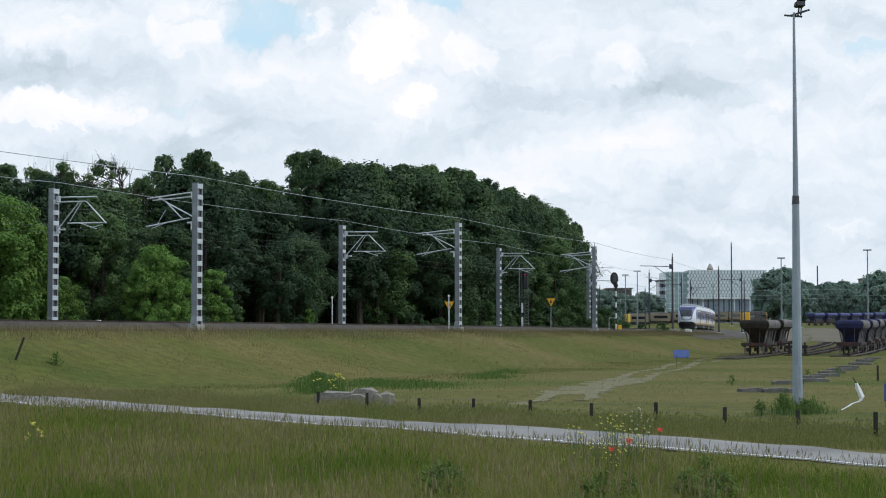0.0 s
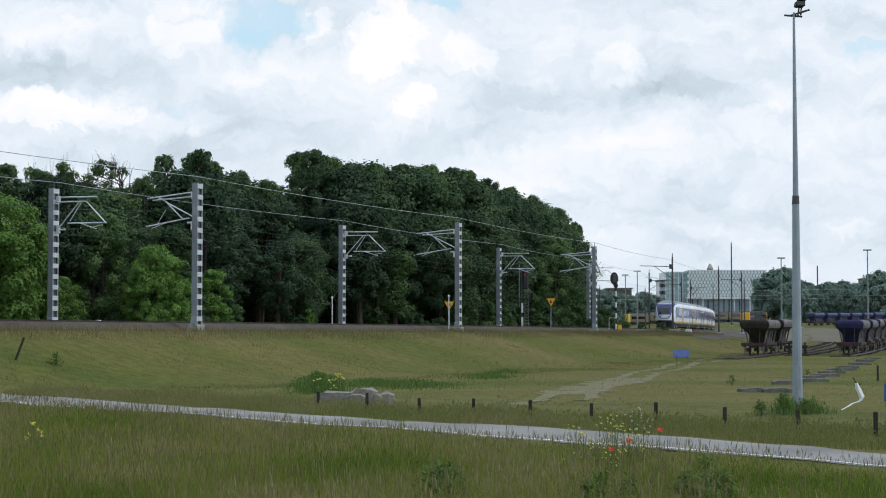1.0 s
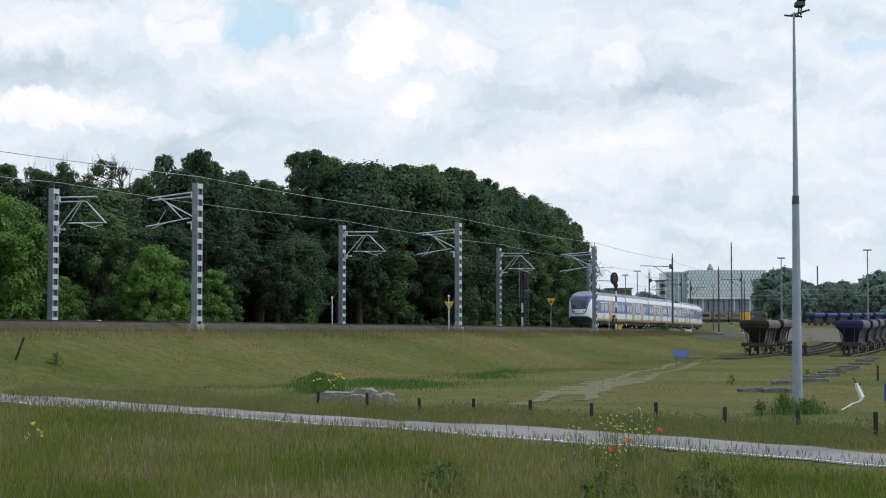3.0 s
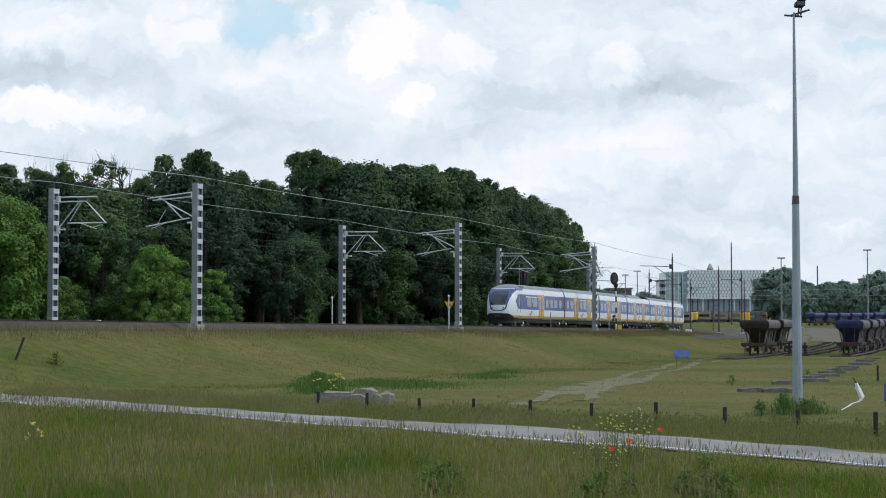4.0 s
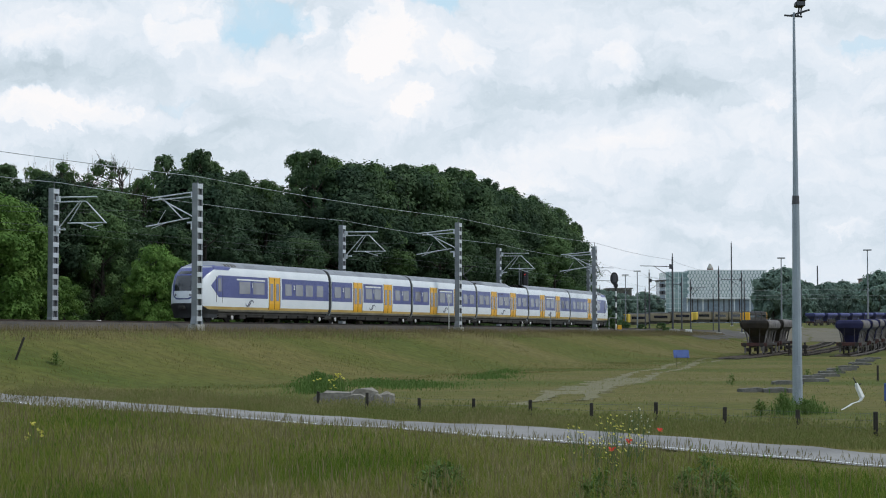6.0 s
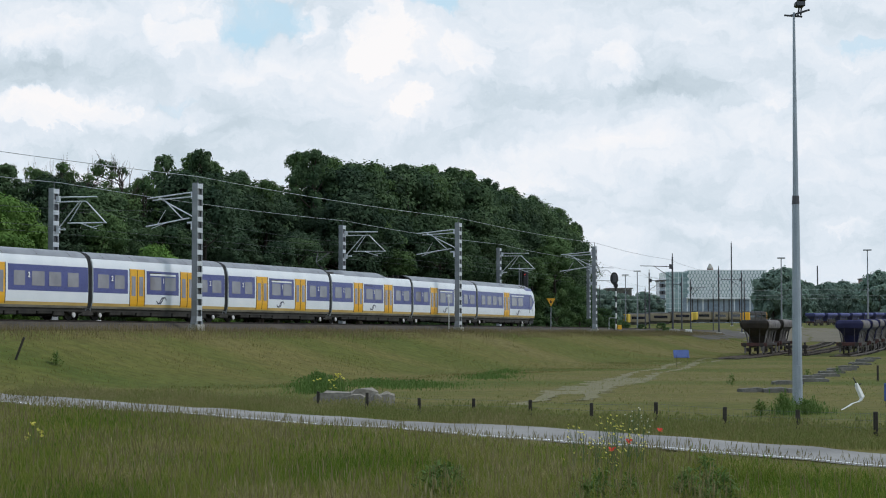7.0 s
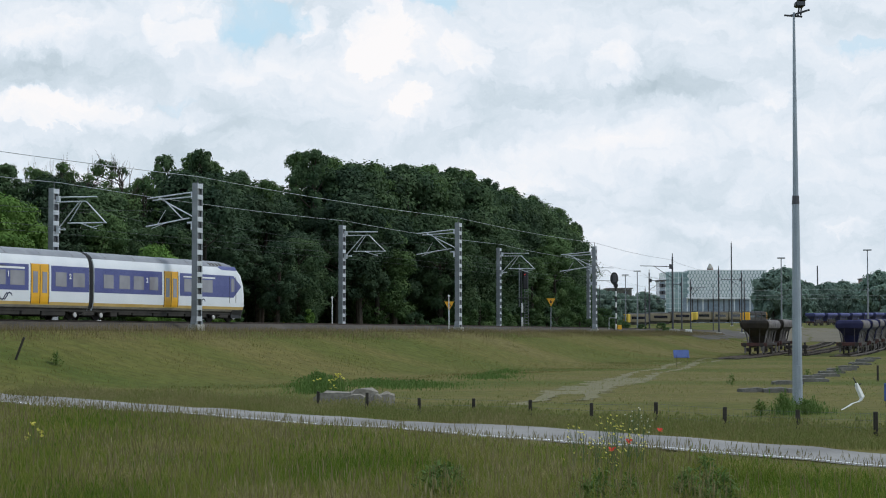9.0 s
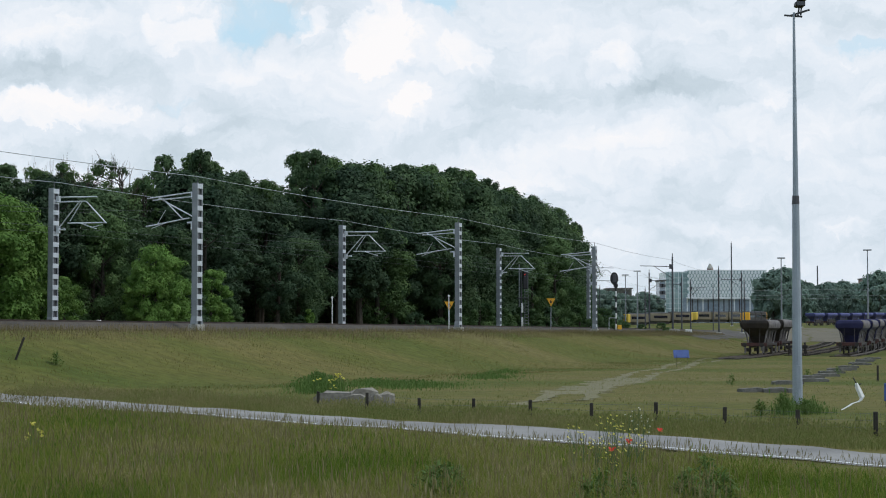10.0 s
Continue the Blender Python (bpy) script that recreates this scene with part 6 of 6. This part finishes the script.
for z_far in (13.2, 12.2, 14.6):
    strand("station_wire", [(62.0, 470.0, z_far), (95.0, 462.0, z_far), (130.0, 455.0, z_far)], 0.03, "thin overhead wire spanning the station tracks", 0.3)
    strand("station_wire", [(36.0, 400.0, z_far - 1.5), (62.0, 400.0, z_far - 1.0)], 0.02, "thin overhead wire spanning the station tracks", 0.3)
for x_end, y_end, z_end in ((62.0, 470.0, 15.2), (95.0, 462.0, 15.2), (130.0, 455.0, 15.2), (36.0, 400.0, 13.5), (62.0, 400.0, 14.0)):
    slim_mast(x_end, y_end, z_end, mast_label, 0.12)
# ---- grasses, flowers and weeds ----
def blades(name, spots, rnd, hmin, hmax, width, mat, label, heads=0.25, lean=0.28, plume=1.3):
    """Grass as bent tapering blades, some with seed heads; one joined object."""
    verts, faces = [], []
    for x, y, k in spots:
        z = ground_z(x, y) - 0.03
        h = rnd.uniform(hmin, hmax) * k
        a = rnd.uniform(0, 2 * math.pi)
        dx, dy = math.cos(a), math.sin(a)
        ln = rnd.uniform(0.05, lean) * h
        wd = width * rnd.uniform(0.7, 1.3)
        # the blade's flat side turns by chance
        b = rnd.uniform(0, math.pi)
        ux, uy = math.cos(b) * wd / 2, math.sin(b) * wd / 2
        i = len(verts)
        mx, my, mz = x + dx * ln * 0.35, y + dy * ln * 0.35, z + h * 0.6
        tx, ty, tz = x + dx * ln, y + dy * ln, z + h
        verts += [(x - ux, y - uy, z), (x + ux, y + uy, z), (mx + ux * 0.8, my + uy * 0.8, mz), (mx - ux * 0.8, my - uy * 0.8, mz), (tx, ty, tz)]
        faces += [(i, i + 1, i + 2, i + 3), (i + 3, i + 2, i + 4)]
        if rnd.random() < heads:
            i = len(verts)
            q = wd * plume
            hh = h * 0.16
            verts += [(tx, ty, tz - hh), (tx + q, ty, tz), (tx + dx * .03, ty + dy * .03, tz + hh), (tx - q, ty, tz)]
            faces += [(i, i + 1, i + 2, i + 3)]
    ob = new(name, mesh_of(name, verts, faces, mat))
    return tagged(ob, label, "grass", kind="stuff")


def on_path(x, y):
    d = y - path_line(x)
    return abs(d) / math.hypot(1, 1.31) < 2.0


def scatter(rnd, n, y0, y1, keep, margin=1.5):
    """Places between two distances within the widening view, more per metre up close."""
    out = []
    while len(out) < n:
        y = math.sqrt(rnd.uniform(y0 * y0, y1 * y1))
        x = rnd.uniform(-0.256 * y - margin, 0.256 * y + margin)
        k = keep(x, y)
        if k > 0:
            out.append((x, y, k))
    return out


def patchy(x, y):
    return 0.75 + 0.55 * noise.noise((x * 0.35, y * 0.35, 7)) + 0.25 * noise.noise((x * 1.4, y * 1.4, 2))


def near_keep(x, y):
    d = y - path_line(x)
    if d > -3.35 or on_path(x, y):
        return 0
    return max(patchy(x, y), 0.35) * (0.24 + 0.76 * smooth(3.2, 14.0, -d))


def rnd_spot(x, y):
    """A repeatable chance value of a place."""
    return (math.sin(x * 127.1 + y * 311.7) * 43758.5453) % 1.0


def stalk_keep(x, y):
    d = y - path_line(x)
    if d > -3.8 or noise.noise((x * 0.3, y * 0.3, 11)) < -0.1:
        return 0
    if rnd_spot(x, y) > 0.6 + 0.4 * smooth(4.0, 10.0, -d):
        return 0
    return 0.34 + 0.66 * smooth(3.5, 13.0, -d)


def mid_keep(x, y):
    d = y - path_line(x)
    if d < 3.0 or along(x, y)[1] < 16 or y > fence_line(x) + 2.5:
        return 0
    return max(patchy(x, y), 0.3) * (0.6 + 0.4 * smooth(3.0, 7.0, d))


rnd = random.Random(3)
blades("meadow_grass", scatter(rnd, 110000, 17, 34, near_keep), rnd, 0.15, 0.66, 0.007, M["grass_tall"], "tall uncut summer grass with pale seed heads", 0.10, 0.8)
blades("meadow_grass", scatter(rnd, 50000, 34, 66, near_keep), rnd, 0.25, 0.7, 0.011, M["grass_tall"], "tall uncut summer grass beside the path", 0.12, 0.7)
blades("stalk_grass", scatter(rnd, 9000, 17, 66, stalk_keep), rnd, 0.4, 0.8, 0.004, M["grass_straw"], "thin ripe straw-coloured grass stalks with feathery heads", 1.0, 0.7, 1.5)
blades("verge_grass", scatter(rnd, 40000, 38, 92, mid_keep), rnd, 0.2, 0.5, 0.012, M["grass_yard"], "dry knee-high grass between path and fence", 0.3, 0.6)


def bank_spots(rnd, n, s0, s1, w0, w1):
    out = []
    for _ in range(n):
        s, w = rnd.uniform(s0, s1), w0 + (w1 - w0) * rnd.random() ** 1.25
        x, y, _ = track(s, w)
        out.append((x, y, max(0.75 + 0.6 * noise.noise((x * 0.25, y * 0.25, 4)), 0.35)))
    return out


blades("bank_grass", bank_spots(rnd, 52000, -80, 40, 4.2, 22), rnd, 0.06, 0.19, 0.022, M["grass_dry"], "dry olive grass on the embankment", 0.0)
blades("bank_grass", bank_spots(rnd, 26000, 40, 130, 4.2, 21), rnd, 0.06, 0.17, 0.034, M["grass_dry"], "dry olive grass on the embankment", 0.0)
blades("bank_grass", bank_spots(rnd, 6000, -60, 110, -11, -8.3), rnd, 0.3, 0.8, 0.04, M["grass_tall"], "tall weeds along the far track", 0.2)


blades("bank_crest_grass", bank_spots(rnd, 30000, -70, 130, 3.2, 8.0), rnd, 0.22, 0.58, 0.018, M["grass_brown"], "reddish brown grass along the bank's crest", 0.0)


def yard_keep(x, y):
    if along(x, y)[1] < 17 or y < fence_line(x) + 1.5:
        return 0
    return max(patchy(x, y), 0.3)


blades("yard_grass", scatter(rnd, 34000, 52, 172, yard_keep), rnd, 0.05, 0.14, 0.024, M["grass_yard"], "short mown yellowish yard grass", 0.05)


def round_spots(rnd, n, x, y, rx, ry):
    out = []
    for _ in range(n):
        a, r = rnd.uniform(0, 2 * math.pi), abs(rnd.gauss(0, 0.62))
        out.append((x + rx * r * math.cos(a), y + ry * r * math.sin(a), max(1.15 - 0.5 * r, 0.3)))
    return out


for x, y, rx, ry, n, h in ((-6.2, 86.0, 1.1, 6.0, 1700, 0.62), (-5.4, 77.0, 1.2, 3.0, 900, 0.6), (2.6, 100.0, 2.2, 6.0, 900, 0.32), (4.0, 113.0, 1.6, 6.0, 600, 0.30), (-1.6, 84.0, 3.2, 5.0, 1500, 0.34), (-3.6, 88.0, 2.4, 6.0, 1200, 0.32)):
    blades("reed_patch", round_spots(rnd, n, x, y, rx, ry), rnd, h * 0.5, h, 0.035, M["reed"], "lush bright green reeds in the dry bank", 0.1)
blades("weed_tuft", round_spots(rnd, 500, 11.0, 56.0, 0.6, 1.2), rnd, 0.15, 0.75, 0.02, M["reed"], "tall green weeds round the mast's foot", 0.1, 0.7)
blades("weed_tuft", round_spots(rnd, 500, 11.9, 56.6, 0.7, 1.2), rnd, 0.15, 0.55, 0.02, M["reed"], "tall green weeds round the mast's foot", 0.1, 0.7)


for i, (px, y, h) in enumerate(((760, 25.5, 0.55), (800, 25, 0.7), (780, 27, 0.6), (1060, 24, 0.65), (1035, 23, 0.6), (1115, 24.5, 0.55), (1250, 25.5, 0.75), (1215, 25, 0.6), (1275, 24.5, 0.6), (100, 84, 0.7), (560, 82, 0.9), (1345, 55, 0.5), (1385, 56, 0.75), (1420, 56, 0.5))):
    broad_weed(aside(px, y), y, h, 300, 100 + i, "leafy dark green weed clump in the meadow")


# flowers
M["petal_yellow"] = material("yellow_petals", (0.55, 0.50, 0.06), (0.68, 0.62, 0.16), 3, 0.7, 0, 0, 0.1, translucent=0.3)
M["petal_red"] = material("poppy_petals", (0.62, 0.045, 0.02), (0.75, 0.07, 0.03), 3, 0.6, 0, 0, 0.1, translucent=0.3)
M["petal_white"] = material("white_umbels", (0.55, 0.55, 0.45), (0.68, 0.68, 0.58), 3, 0.7, 0, 0, 0.1)
M["stem"] = material("green_stems", (0.06, 0.10, 0.03), (0.10, 0.14, 0.05), 3, 0.7, 0, 0)


def flower(name, x, y, h, r, petal, label, group, heads=1, seed=0):
    rnd = random.Random(seed)
    e = empty(name, Matrix.Translation((x, y, ground_z(x, y))), label, "flower", group)
    part("stem", tube(fresh(), (0, 0, 0), (0.02, 0, h * 0.98), 0.005, 0.003, 5), M["stem"], e)
    for k in range(heads):
        ox, oz = (0, 0) if heads == 1 else (rnd.uniform(-0.16, 0.16), rnd.uniform(-0.30, 0.05))
        verts, faces = [], []
        for i in range(5):
            a0 = 2 * math.pi * i / 5 + rnd.uniform(-.2, .2)
            c, s = math.cos(a0), math.sin(a0)
            t = rnd.uniform(0.2, 0.9)
            j = len(verts)
            verts += [(0, 0, 0), (c * r * .7 - s * r * .5, s * r * .7 + c * r * .5, r * t), (c * r, s * r, r * t * 1.2), (c * r * .7 + s * r * .5, s * r * .7 - c * r * .5, r * t)]
            faces.append((j, j + 1, j + 2, j + 3))
        b = part("bloom", mesh_of("bloom", verts, faces, petal), None, e)
        b.matrix_basis = pose(ox + 0.02, rnd.uniform(-.05, .05), h + oz, 35, 0, rnd.uniform(0, 90))
        if heads > 1:
            part("stalk", tube(fresh(), (0.015, 0, h * 0.55), (ox + 0.02, 0, h + oz), 0.003, 0.002, 4), M["stem"], e)


def spot(px, py, y):
    """x and height of a bloom that stands y metres out."""
    x = aside(px, y)
    return x, EYE - (py - 593) / 3084 * y - ground_z(x, y)


for i, (px, py) in enumerate(((1163, 763), (1108, 782), (1079, 797))):
    x, h = spot(px, py, 28.5 - i)
    flower("poppy", x, 28.5 - i, h, 0.060, M["petal_red"], "red poppy blooming above the grass", "poppies", 1, i)
rnd = random.Random(12)
for i in range(24):
    px, py = rnd.gauss(1062, 34), rnd.uniform(735, 800)
    y = rnd.uniform(26, 30)
    x, h = spot(px, py, y)
    flower("mustard_plant", x, y, max(h, 0.5), 0.020, M["petal_yellow"], "wild mustard with pale yellow blooms", "wild mustard", 5, 50 + i)
for i, (px, py) in enumerate(((56, 752), (64, 748), (70, 753), (62, 760))):
    x, h = spot(px, py, 34)
    flower("mustard_plant", x, 34, h, 0.045, M["petal_yellow"], "wild mustard with bright yellow blooms", "wild mustard", 2, 90 + i)
for i in range(8):
    px, py = rnd.gauss(585, 10), rnd.uniform(655, 680)
    x, h = spot(px, py, 74)
    flower("mustard_plant", x, 74, max(h, 0.5), 0.06, M["petal_yellow"], "wild mustard with pale yellow blooms", "wild mustard", 3, 120 + i)
for i in range(8):
    px, py = rnd.uniform(1110, 1145), rnd.uniform(722, 745)
    x, h = spot(px, py, 36)
    flower("umbel_plant", x, 36, max(h, 0.6), 0.018, M["petal_white"], "pale white-flowered umbel above the grass", "umbels", 3, 150 + i)
# ---- what moves: the train runs along the arc, the clouds drift slowly ----
def motions():
    for car, (a, b) in zip(CARS, CAR_SPANS):
        rows = []
        for i in range(21):
            t = i * 0.5
            s = train_front(t)
            p, q = Vector(track(s + a)[:2]), Vector(track(s + b)[:2])
            d = p - q
            mid = (p + q) / 2
            rows.append((t, pose(mid.x, mid.y, RAIL, 0, 0, math.degrees(math.atan2(d.y, d.x)))))
        walk(car, rows)
    walk(CLOUDS, [(0.0, pose(0, 0, 0)), (10.0, pose(-9.5 * CLOUD_PX, 0, 2.5 * CLOUD_PX))])


motions()
